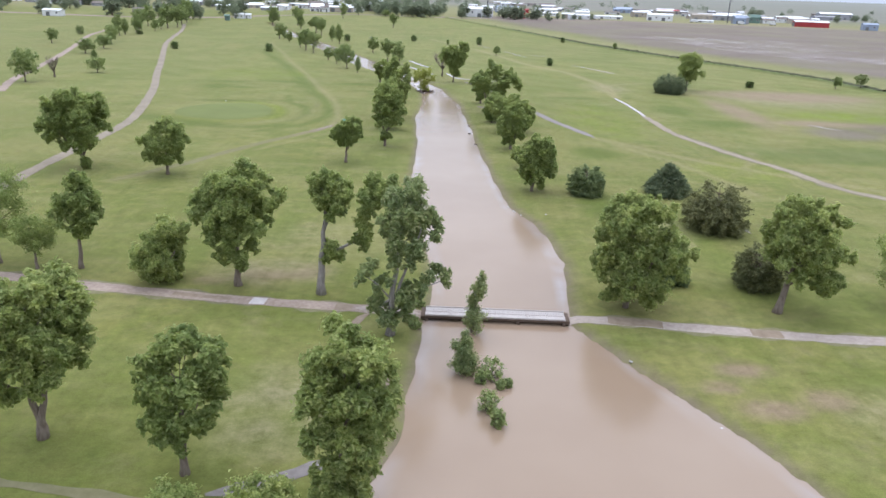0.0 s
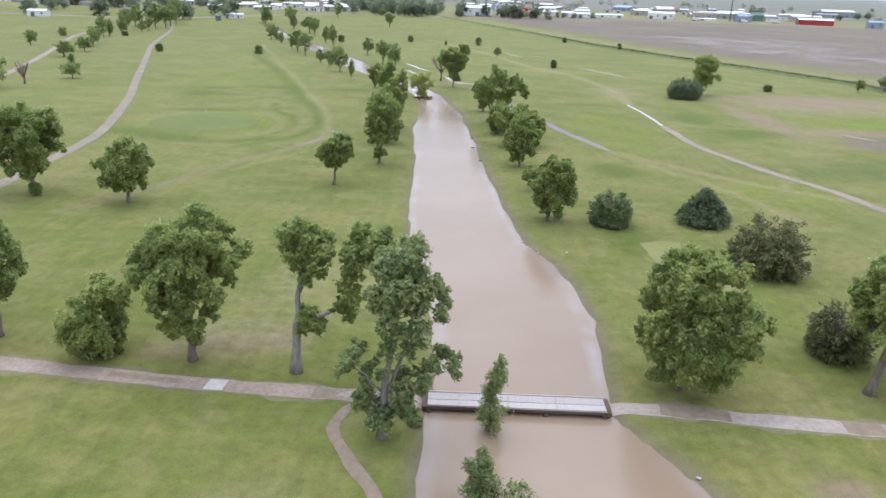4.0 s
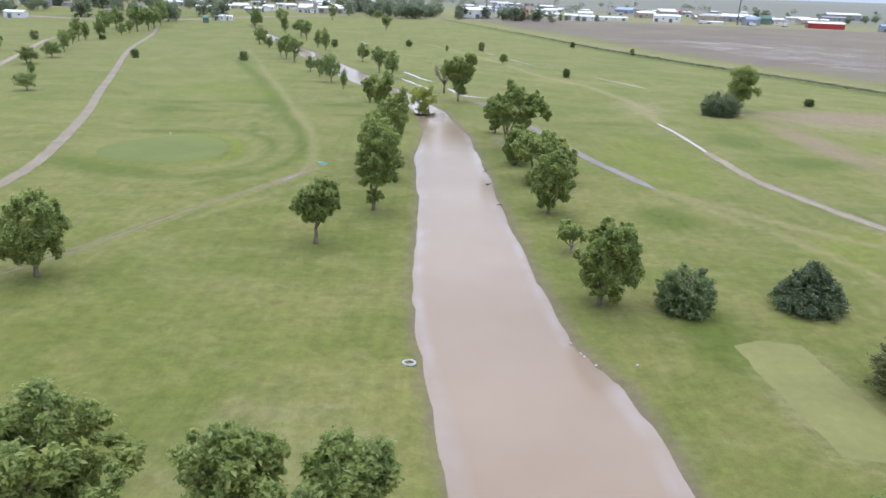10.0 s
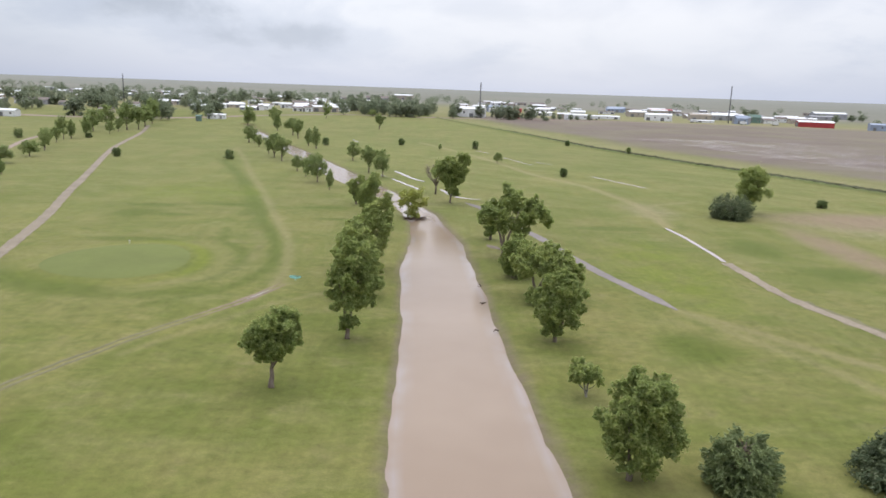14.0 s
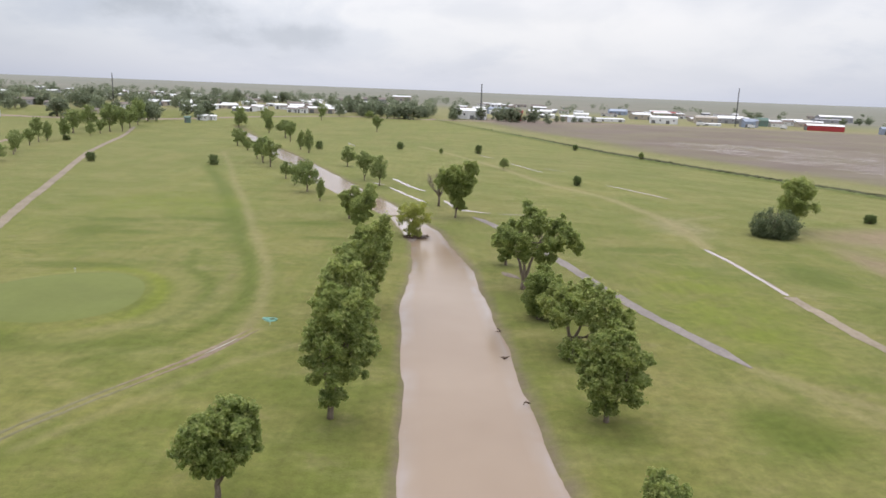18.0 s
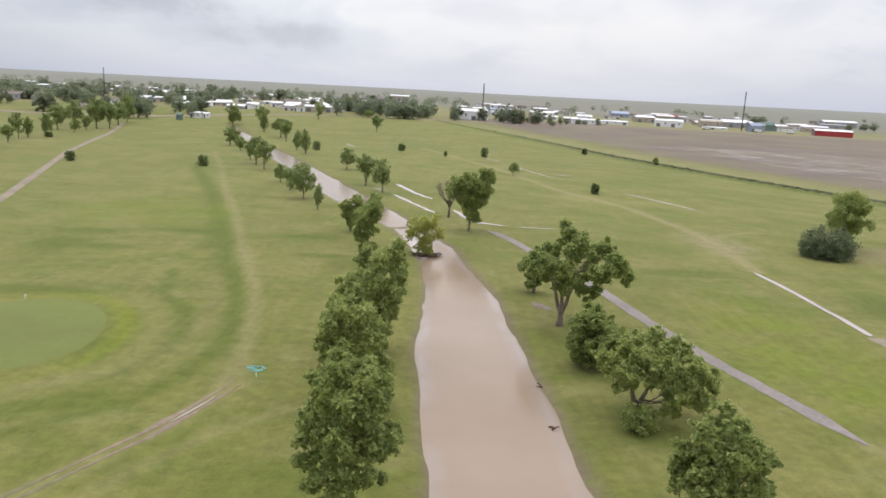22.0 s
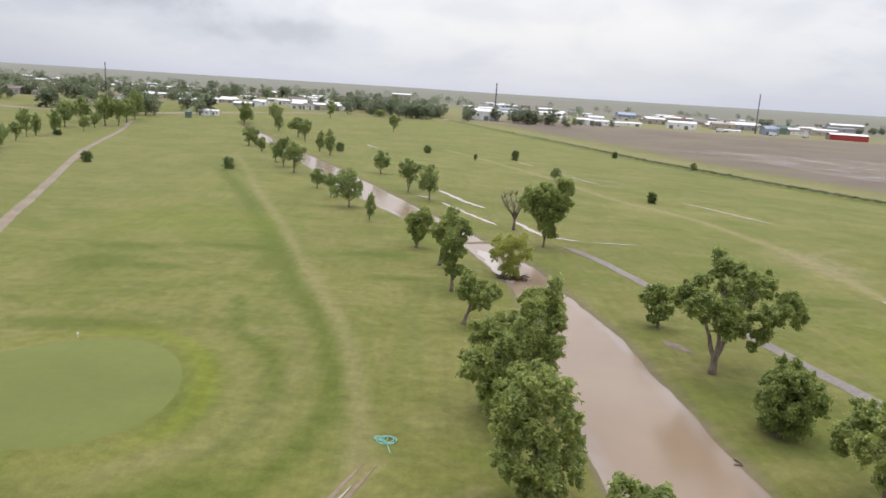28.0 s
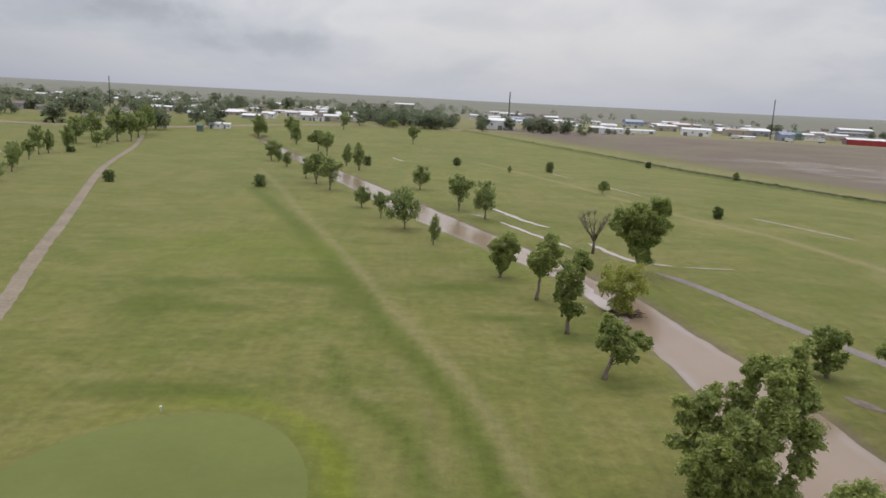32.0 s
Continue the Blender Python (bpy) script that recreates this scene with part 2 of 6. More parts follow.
def ground_material():
    k = Mat("golf_course_ground", 0.95, 0.0, 0.12).world_space()
    broad = k.noise(0.018, 4.0, 0.6)
    patch = k.noise(0.11, 5.0, 0.6)
    fine = k.noise(0.7, 8.0, 0.75)
    blade = k.noise(9.0, 3.0, 0.7)
    grass = k.ramp(broad, (0.32, (0.126, 0.142, 0.040)), (0.50, (0.168, 0.172, 0.052)), (0.68, (0.212, 0.200, 0.072)))
    grass = k.mix(k.ramp(k.noise(0.007, 3.0, 0.5), (0.40, 0.0), (0.62, 0.55)), grass, (0.152, 0.140, 0.056))
    grass = k.mix(k.ramp(patch, (0.45, 0.0), (0.75, 0.6)), grass, (0.215, 0.204, 0.088))
    # mown bands run along the hole, and damp streaks stay darker
    bands = k.noise(0.16, 3.0, 0.5, (1.0, 0.10, 1.0, radians(14)))
    grass = k.mix(k.ramp(bands, (0.47, 0.0), (0.62, 0.55)), grass, (0.128, 0.152, 0.038))
    damp = k.noise(0.055, 6.0, 0.65, (1.0, 2.2, 1.0, radians(-10)))
    grass = k.mix(k.ramp(damp, (0.54, 0.0), (0.66, 0.6)), grass, (0.112, 0.140, 0.030))
    worn = k.noise(0.21, 6.0, 0.7)
    grass = k.mix(k.ramp(worn, (0.54, 0.0), (0.70, 0.55)), grass, (0.212, 0.184, 0.104))
    # broad uneven growth, then ragged tufts
    grown = k.noise(0.042, 9.0, 0.68, (1.0, 1.8, 1.0, radians(8)))
    grass = k.mix(k.ramp(grown, (0.47, 0.0), (0.56, 0.62)), grass, (0.118, 0.140, 0.034))
    grass = k.mix(k.ramp(k.noise(0.033, 8.0, 0.66, (1.0, 1.5, 1.0, radians(-14))), (0.50, 0.0), (0.62, 0.5)), grass, (0.205, 0.190, 0.078))
    tuft = k.noise(0.30, 9.0, 0.74)
    grass = k.mix(k.ramp(tuft, (0.50, 0.0), (0.66, 0.55)), grass, (0.098, 0.122, 0.030))
    pale = k.noise(0.085, 9.0, 0.70, (1.0, 1.7, 1.0, radians(25)))
    grass = k.mix(k.ramp(pale, (0.52, 0.0), (0.68, 0.5)), grass, (0.225, 0.212, 0.098))
    grass = k.mix(k.math("MULTIPLY", k.attr("band"), 0.9), grass, (0.080, 0.110, 0.018))
    grass = k.mix(k.attr("lush"), grass, (0.166, 0.198, 0.023))
    grass = k.mix(k.attr("mown"), grass, (0.192, 0.188, 0.072))
    grass = k.mix(k.attr("rough"), grass, (0.075, 0.105, 0.030))
    dry = k.math("MULTIPLY", k.attr("dry"), k.ramp(k.noise(0.35, 6.0, 0.7), (0.35, 0.15), (0.62, 1.0)))
    grass = k.mix(dry, grass, (0.265, 0.222, 0.158))
    patchy = k.ramp(k.noise(0.30, 8.0, 0.72), (0.28, 0.2), (0.48, 1.0))
    grass = k.mix(k.math("MULTIPLY", k.attr("bare"), patchy), grass, (0.232, 0.172, 0.128))
    grass = k.mix(k.math("MULTIPLY", k.attr("meadow"), k.ramp(k.noise(0.16, 6.0, 0.7), (0.38, 0.1), (0.56, 1.0))), grass, (0.150, 0.190, 0.022))
    grass = k.mix(k.attr("trod"), grass, (0.275, 0.232, 0.138))
    streak = k.noise(0.9, 5.0, 0.6, (1.0, 0.07, 1.0, radians(12)))
    grass = k.mix(1.0, grass, k.ramp(streak, (0.32, 0.93), (0.68, 1.05)), "MULTIPLY")
    grass = k.mix(1.0, grass, k.ramp(fine, (0.28, 0.72), (0.72, 1.18)), "MULTIPLY")
    grass = k.mix(1.0, grass, k.ramp(blade, (0.3, 0.86), (0.7, 1.10)), "MULTIPLY")
    grass = k.mix(1.0, grass, (0.92, 0.91, 0.80), "MULTIPLY")
    mud = k.mix(fine, (0.105, 0.080, 0.052), (0.19, 0.155, 0.110))
    edge = k.math("MULTIPLY", k.attr("mud"), k.ramp(k.noise(0.5, 5.0, 0.7), (0.3, 0.45), (0.6, 1.0)))
    c = k.mix(edge, grass, mud)
    rows = k.noise(0.45, 4.0, 0.6, (0.25, 1.0, 1.0, radians(-62)))
    soil = k.mix(rows, (0.092, 0.064, 0.060), (0.142, 0.104, 0.099))
    soil = k.mix(k.ramp(k.noise(0.02, 4.0), (0.42, 0.0), (0.66, 0.7)), soil, (0.150, 0.132, 0.085))
    soil = k.mix(k.ramp(k.noise(0.035, 5.0, 0.6, (0.3, 1.0, 1.0, radians(-62))), (0.45, 0.0), (0.62, 0.35)), soil, (0.178, 0.142, 0.132))
    c = k.mix(k.attr("soil"), c, soil)
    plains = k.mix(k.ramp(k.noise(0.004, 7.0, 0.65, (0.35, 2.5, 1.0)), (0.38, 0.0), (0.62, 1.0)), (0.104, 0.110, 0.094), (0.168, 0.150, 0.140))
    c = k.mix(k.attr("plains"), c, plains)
    # aerial haze painted into the base colour: blue-grey towards the horizon
    haze_tint = k.mix(k.attr("far_haze"), c, (0.200, 0.215, 0.225))
    k.b.inputs["Sheen Weight"].default_value = 0.27
    k.b.inputs["Sheen Roughness"].default_value = 0.25
    k.b.inputs["Sheen Tint"].default_value = (0.70, 0.70, 0.40, 1)
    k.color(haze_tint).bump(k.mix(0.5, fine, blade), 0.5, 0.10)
    return k.m


GROUND = ground_material()


def water_material(name, c1, c2, rough, skylit=None):
    k = Mat(name, rough, 0.0, 0.5).world_space()
    k.b.inputs["IOR"].default_value = 1.38
    c = k.mix(k.ramp(k.noise(0.05, 3.0), (0.35, 0.0), (0.65, 1.0)), c1, c2)
    # sky reflection along the banks, painted in as a paler, greyer base colour
    if skylit:
        c = k.mix(k.math("MULTIPLY", k.attr("skylit"), k.ramp(k.noise(0.12, 3.0), (0.35, 0.1), (0.6, 1.0))), c, skylit)
    k.color(c).bump(k.noise(1.6, 4.0, 0.6), 0.10, 0.05)
    return k.m


WATER = water_material("silty_brown_water", (0.222, 0.158, 0.107), (0.248, 0.182, 0.127), 0.18, (0.300, 0.285, 0.292))
PUDDLE = water_material("shallow_flood_water", (0.33, 0.27, 0.23), (0.38, 0.33, 0.29), 0.06)
GRAVEL = plain("gravel", (0.255, 0.188, 0.145), (0.370, 0.295, 0.238), 2.2, 0.25, 0.95, bump=0.5)
GRAVEL_PALE = plain("pale_gravel", (0.320, 0.258, 0.215), (0.430, 0.365, 0.315), 2.2, 0.25, 0.95, bump=0.4)
CEMENT = plain("cement", (0.40, 0.355, 0.33), (0.50, 0.455, 0.43), 2.0, 0.2, 0.9, bump=0.2)
ASPHALT = plain("worn_asphalt", (0.185, 0.160, 0.145), (0.265, 0.235, 0.215), 2.0, 0.2, 0.9, bump=0.3)
DIRT = plain("dry_dirt", (0.235, 0.190, 0.132), (0.320, 0.270, 0.200), 1.5, 0.15, 0.95, bump=0.5)
BARE = plain("bare_brown_earth", (0.215, 0.160, 0.112), (0.290, 0.228, 0.165), 1.5, 0.2, 0.95, bump=0.5)
TRACK_DIM = plain("trodden_grass", (0.160, 0.148, 0.070), (0.210, 0.192, 0.102), 1.2, 0.12, 0.95, bump=0.4)
TEE = plain("tee_turf", (0.190, 0.186, 0.062), (0.222, 0.212, 0.078), 1.0, 0.1, 0.95, bump=0.3)
MUDDY = plain("wet_dirt", (0.15, 0.115, 0.085), (0.235, 0.19, 0.15), 1.2, 0.3, 0.8, bump=0.5)
GREEN = plain("putting_green_turf", (0.130, 0.150, 0.038), (0.142, 0.161, 0.044), 1.2, 0.06, 0.95, bump=0.1, rand=0.0)
WEEDS = plain("rank_weeds", (0.045, 0.052, 0.022), (0.088, 0.090, 0.040), 0.9, 0.1, 0.95, bump=0.9)
BOARD = plain("weathered_boards", (0.38, 0.34, 0.315), (0.50, 0.455, 0.425), 3.0, 0.5, 0.85, bump=0.3, stretch=(0.4, 3, 1), rand=0.08)
TRIMWOOD = plain("pale_painted_wood", (0.34, 0.295, 0.265), (0.46, 0.405, 0.37), 3.0, 0.6, 0.7, bump=0.2)
TIMBER = plain("dark_timber", (0.075, 0.05, 0.035), (0.15, 0.105, 0.075), 4.0, 0.7, 0.9, bump=0.4, stretch=(0.3, 2, 2))
WHITE = plain("white_paint", (0.66, 0.66, 0.65), (0.78, 0.78, 0.77), 2.0, 0.3, 0.6, bump=0.1)
DULL_WHITE = plain("weathered_white", (0.36, 0.34, 0.31), (0.56, 0.54, 0.51), 4.0, 0.4, 0.8, bump=0.2)
WHITE_ROOF = plain("white_metal_roof", (0.70, 0.71, 0.72), (0.82, 0.82, 0.82), 1.0, 0.1, 0.45, bump=0.1)
TAN = plain("tan_siding", (0.36, 0.31, 0.25), (0.46, 0.41, 0.34), 1.5, 0.2, 0.8)
GREY = plain("grey_siding", (0.27, 0.27, 0.28), (0.38, 0.38, 0.39), 1.5, 0.2, 0.7)
BLUE = plain("blue_grey_metal", (0.24, 0.29, 0.38), (0.34, 0.39, 0.48), 1.5, 0.2, 0.5)
RED = plain("red_metal_siding", (0.34, 0.035, 0.04), (0.42, 0.055, 0.055), 1.2, 0.2, 0.55)
DARKGREEN = plain("green_metal", (0.10, 0.17, 0.14), (0.16, 0.24, 0.20), 1.2, 0.2, 0.6)
SHINGLE = plain("brown_shingles", (0.16, 0.13, 0.115), (0.25, 0.215, 0.19), 1.5, 0.2, 0.9)
# shade inside openings, greyed for distance haze, put into one dark colour
DARK = plain("opening_shade", (0.13, 0.13, 0.135), (0.19, 0.19, 0.19), 2.0, 0.3, 0.4)
STEEL = plain("galvanised_steel", (0.07, 0.07, 0.075), (0.13, 0.13, 0.14), 2.0, 0.3, 0.5, metal=0.5)
RUBBER = plain("tyre_rubber", (0.02, 0.02, 0.02), (0.04, 0.04, 0.04), 4.0, 0.5, 0.9)
HOSE = plain("turquoise_hose", (0.20, 0.50, 0.42), (0.30, 0.60, 0.52), 6.0, 1.0, 0.5)
GLASS = plain("window_glass", (0.05, 0.06, 0.07), (0.09, 0.10, 0.12), 2.0, 0.4, 0.08, spec=0.6)


# ---- small tools ----
def mesh_from(name, verts, faces, material, smooth=False):
    me = bpy.data.meshes.new(name)
    me.from_pydata(verts if isinstance(verts, list) else verts.tolist(), [], faces if isinstance(faces, list) else faces.tolist())
    if smooth:
        me.shade_smooth()
    me.materials.append(material)
    return me


def part_mesh(name, me, parent, label="", m=None):
    ob = new(name, me)
    ob.parent = parent
    if m is not None:
        ob.matrix_basis = m
    return tagged(ob, label) if label else ob


def part(name, bm, material, parent, label="", m=None):
    me = bpy.data.meshes.new(name)
    bm.to_mesh(me)
    bm.free()
    me.materials.append(material)
    return part_mesh(name, me, parent, label, m)


def thing(name, x, y, z, label, category, group="", kind="", turn=0.0):
    ob = new(name)
    ob.matrix_basis = pose(x, y, z, 0, 0, turn)
    return tagged(ob, label, category, group, kind)


def box(sx, sy, sz, x=0.0, y=0.0, z=0.0, bevel=0.0, bm=None):
    """A box that stands on z, centred on x and y."""
    bm = bm or bmesh.new()
    made = bmesh.ops.create_cube(bm, size=1.0, matrix=Matrix.Translation((x, y, z + sz / 2)) @ Matrix.Diagonal((sx, sy, sz, 1)))
    if bevel:
        edges = list({e for v in made["verts"] for e in v.link_edges})
        bmesh.ops.bevel(bm, geom=edges, offset=bevel, segments=1, affect="EDGES")
    return bm


def tube_data(points, radii, sides=7):
    """Vertices and faces of a tapered tube along points."""
    pts = np.array(points, float)
    d = np.gradient(pts, axis=0)
    d /= np.linalg.norm(d, axis=1, keepdims=True) + 1e-9
    ref = np.array([1.0, 0.0, 0.0]) if abs(d[0, 0]) < 0.8 else np.array([0.0, 1.0, 0.0])
    verts, faces = [], []
    ang = np.linspace(0, 2 * np.pi, sides, endpoint=False)
    for p, k, r in zip(pts, d, radii):
        u = np.cross(k, ref)
        u /= np.linalg.norm(u) + 1e-9
        w = np.cross(k, u)
        verts += (p + r * (np.cos(ang)[:, None] * u + np.sin(ang)[:, None] * w)).tolist()
    for i in range(len(pts) - 1):
        for j in range(sides):
            a, b = i * sides + j, i * sides + (j + 1) % sides
            faces.append((a, b, b + sides, a + sides))
    faces.append(tuple(range(sides))[::-1])
    faces.append(tuple((len(pts) - 1) * sides + j for j in range(sides)))
    return verts, faces


def join_data(pieces):
    verts, faces = [], []
    for v, f in pieces:
        n = len(verts)
        verts += v
        faces += [tuple(i + n for i in q) for q in f]
    return verts, faces


def smooth_line(points, step=1.0):
    """A Catmull-Rom line through points, resampled evenly."""
    p = np.array(points, float)
    p = np.vstack([2 * p[0] - p[1], p, 2 * p[-1] - p[-2]])
    out = []
    for i in range(1, len(p) - 2):
        for s in np.linspace(0, 1, 24, endpoint=False):
            a, b, c, d = p[i - 1 : i + 3]
            out.append(0.5 * (2 * b + (c - a) * s + (2 * a - 5 * b + 4 * c - d) * s * s + (3 * b - a - 3 * c + d) * s**3))
    out.append(p[-2])
    out = np.array(out)
    run = np.r_[0, np.cumsum(np.linalg.norm(np.diff(out, axis=0), axis=1))]
    at = np.linspace(0, run[-1], max(3, int(run[-1] / step) + 1))
    return np.stack([np.interp(at, run, out[:, k]) for k in range(out.shape[1])], 1)


def wave(x, y, k=1.0):
    """Gentle, repeatable unevenness between -1 and 1."""
    x, y = np.asarray(x, float) * k, np.asarray(y, float) * k
    return (np.sin(x * 0.31 + 1.7 * np.sin(y * 0.13)) + np.sin(y * 0.27 + 1.3 * np.sin(x * 0.19 + 2.0)) + np.sin((x + y) * 0.71 + 0.6)) / 3


# ---- the ground: one sheet with the flooded creek cut into it ----
CREEK = [  # y, left bank, right bank
    (20, -11, 33), (38, -4.8, 26), (45, -2.5, 23), (56, -2.0, 17), (65, -1.5, 12.4), (71, -0.9, 13.2), (82, -1.4, 14.0),
    (92, -2.8, 13.4), (98, -3.7, 12.0), (105, -4.4, 9.5), (115, -5.4, 8.6), (130, -5.6, 7.4), (145, -5.7, 6.3),
    (162, -6.5, 5.6), (183, -7.6, 4.2), (205, -6.8, 2.9), (221, -7.3, 0.0), (238, -10.2, -2.6), (252, -13.5, -8.0),
    (267, -20.5, -12.5), (301, -36, -25.6), (327, -46.5, -35), (355, -56, -46), (385, -67, -57.5), (434, -85, -78),
    (491, -106, -100), (570, -134, -131),
]
CREEK_Y, CREEK_L, CREEK_R = (np.array(c, float) for c in zip(*CREEK))
WATER_Z = -0.30


def creek_inside(x, y):
    """How far inside the water line, in metres; negative on land."""
    l, r = np.interp(y, CREEK_Y, CREEK_L), np.interp(y, CREEK_Y, CREEK_R)
    slope = np.where(y > 240, 0.93, 1.0)
    s = np.minimum(x - l, r - x) * slope + 0.24 * wave(x, y, 1.3) + 0.10 * wave(y, x, 2.6)
    return np.where((y > 575), -30.0, s)


FIELD_Y = np.array([150.0, 264, 300, 340, 390, 470, 540, 625, 738, 760])
FIELD_X = np.array([190.0, 152, 147, 131, 109, 80, 59, 28, -16, -20])


def field_side(x, y):
    """How far over the ditch into the ploughed field; negative on the course."""
    return (x - np.interp(y, FIELD_Y, FIELD_X)) * 0.88


RUT = [(-24.5, 169), (-26, 165), (-29, 157.6), (-33, 150.5), (-38, 141), (-42, 131.6), (-46, 122.6), (-52, 112)]
GREEN_AT, GREEN_SIZE = (-53.6, 180.0), (11.3, 12.3)


def green_ring(x, y):
    a, b = (x - GREEN_AT[0]) / GREEN_SIZE[0], (y - GREEN_AT[1]) / GREEN_SIZE[1]
    return np.hypot(a, b) + 0.05 * np.sin(3 * np.arctan2(b, a) + 0.7)


def ground_z(x, y):
    x, y = np.asarray(x, float), np.asarray(y, float)
    r = np.hypot(x, y)
    near = np.clip(1.5 - r / 600, 0, 1)
    z = 0.10 * wave(x, y, 0.5) * near
    z = z + 0.35 * np.exp(-np.clip(green_ring(x, y) - 0.7, 0, None) ** 2 * 6)
    up = np.clip((y - 430) / 370, 0, 1)
    z = z + up * up * (3 - 2 * up) * np.clip(4.6 - 0.0078 * x, 1.2, 5.0)
    z = z + np.clip(r - 1400, 0, None) * 0.0037
    s = creek_inside(x, y)
    bank = 1 / (1 + np.exp(-np.clip(s, -20, 20) * 1.6))
    z = np.where(s < 0, z * (1 - bank) * 1.0 + 2 * WATER_Z * bank, WATER_Z - 0.45 * np.clip(s, 0, 3))
    dam = np.exp(-((y - 255.5 - 0.35 * (x + 12)) / 2.2) ** 2) * (s > -1)
    z = np.where(dam > 0.05, np.maximum(z, WATER_Z - 0.9 + 1.05 * dam), z)
    ditch = field_side(x, y)
    return z + np.where((y > 200) & (y < 760), 0.7 * np.exp(-((ditch + 1.0) / 1.6) ** 2), 0)


def axis(*runs):
    out = []
    for a, b, step in runs:
        out += list(np.arange(a, b, step))
    return np.array(out)


def far_steps(start, first, end, grow=1.18):
    out, v, s = [], start, first
    while v < end:
        out.append(v)
        v, s = v + s, s * grow
    return out + [end]


def near_line(x, y, points, width):
    """1 on a smooth line, falling to 0 at the width from it."""
    out = np.zeros(len(x))
    line = smooth_line(points, 1.1)
    some = np.flatnonzero((x > line[:, 0].min() - 8) & (x < line[:, 0].max() + 8) & (y > line[:, 1].min() - 8) & (y < line[:, 1].max() + 8))
    best = np.full(len(some), 1e9)
    for p in line:
        best = np.minimum(best, (x[some] - p[0]) ** 2 + (y[some] - p[1]) ** 2)
    out[some] = np.clip(1.3 - np.sqrt(best) / width, 0, 1)
    return out


def build_ground():
    xs = axis((-200, -110, 2.0), (-110, 60, 1.0), (60, 200, 2.0))
    xs = np.r_[-np.array(far_steps(206, 6, 6500, 1.10))[::-1], xs, far_steps(200, 5, 6500, 1.10)]
    ys = axis((14, 275, 1.0), (275, 460, 1.6), (460, 780, 4.0))
    ys = np.r_[-np.array(far_steps(-8, 8, 6000, 1.5))[::-1], ys, far_steps(780, 8, 6500, 1.12)]
    gx, gy = np.meshgrid(xs, ys)
    gz = ground_z(gx, gy)
    n = len(xs)
    verts = np.stack([gx, gy, gz], -1).reshape(-1, 3)
    i = (np.arange(len(ys) - 1)[:, None] * n + np.arange(n - 1)).ravel()
    faces = np.stack([i, i + 1, i + n + 1, i + n], 1)
    me = mesh_from("ground", verts, faces, GROUND, True)
    x, y = verts[:, 0], verts[:, 1]
    s, ring, fld = creek_inside(x, y), green_ring(x, y), field_side(x, y)
    soft = lambda v, a, b: np.clip((v - a) / (b - a), 0, 1)

    def spot(cx, cy, rx, ry):
        return np.exp(-(((x - cx) / rx) ** 2 + ((y - cy) / ry) ** 2) ** 2)

    mud = np.clip(1.05 - np.abs(s + 0.1) / np.where(x > 0.5 * (np.interp(y, CREEK_Y, CREEK_L) + np.interp(y, CREEK_Y, CREEK_R)), 1.5, np.where(y < 66, 1.2, 0.95)), 0, 1) + soft(s, 0, 1)
    mud = np.maximum(mud, 0.8 * spot(-10, 252, 7, 3))
    past = np.clip(1 - np.abs(y - 790) / 40, 0, 1)
    soil = soft(fld + 4 * wave(x, y, 0.12), 20, 44) * soft(y, 205, 260) * (1 - soft(y - 0.02 * x, 780, 800)) * (1 - soft(x, 560, 640))
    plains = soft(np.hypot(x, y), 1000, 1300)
    # share of painted haze, growing with distance from the course
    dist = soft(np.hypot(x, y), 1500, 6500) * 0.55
    lush = np.exp(-((ring - 1.2) / 0.11) ** 2) * 0.65 * (0.22 + 0.78 * soft(np.sin(np.arctan2(y - 181, x + 53) + 1.0), -0.2, 0.9))
    meadow = 0.9 * spot(106, 204, 15, 8) + 0.55 * spot(38, 186, 9, 26) + 0.5 * spot(54, 133, 9, 8) + 0.4 * spot(-53, 247, 8, 1.6) + 0.4 * spot(-66, 262, 20, 16) + 0.35 * spot(-18, 262, 8, 26)
    mown = np.clip(1.4 - np.abs(ring - 1.48) / 0.16, 0, 1) * 0.7 * soft(x, -50, -44)
    rough = np.exp(-((fld + 1.0) / 2.0) ** 2) * (y > 200) * (y < 760)
    rough = np.maximum(rough, 0.5 * spot(100, 150, 40, 9))
    dry = 0.55 * spot(28.3, 97, 4.2, 10.5) + 0.6 * spot(-19, 75.5, 6, 4) + 0.3 * spot(-14, 87, 8, 9) + 0.5 * spot(36, 50, 5, 4)
    dry = np.maximum(dry, 0.75 * spot(108, 232, 24, 14))
    dry = np.maximum(dry, 0.55 * np.clip(1 - np.abs(fld - 14) / 16, 0, 1) * (y > 220) * (y < 780))
    dry = np.maximum(dry, 0.6 * spot(53, 252, 7, 14))
    yard = np.clip(1.2 - np.abs(y - 838 - 0.02 * x) / 34, 0, 1) * soft(x, 20, 60) * (1 - soft(x, 470, 520))
    dry = np.maximum(dry, 0.9 * yard)
    dry = np.maximum(dry, 0.55 * spot(-12, 48, 5, 7))
    faint = ((0.38, 1.3, RUT), (0.32, 0.9, [(-16.5, 166), (-20.8, 161.5), (-24, 158), (-29, 150), (-36, 138)]), (0.5, 1.3, [(32.3, 161), (38.8, 153.3), (47.3, 142.2), (56, 134.2), (70, 124), (84, 112)]),
             (0.4, 1.2, [(33, 159.5), (38, 149), (43, 139), (47, 128), (50, 116)]), (0.45, 1.0, [(55, 135), (60, 143), (62, 150)]),
             (0.62, 1.8, [(-12, 466), (1.5, 432), (20.6, 374), (32.9, 326), (44, 302), (50.4, 274), (52.8, 256), (51, 228)]), (0.35, 1.6, [(68, 268), (58, 262), (52, 252), (50, 240)]))
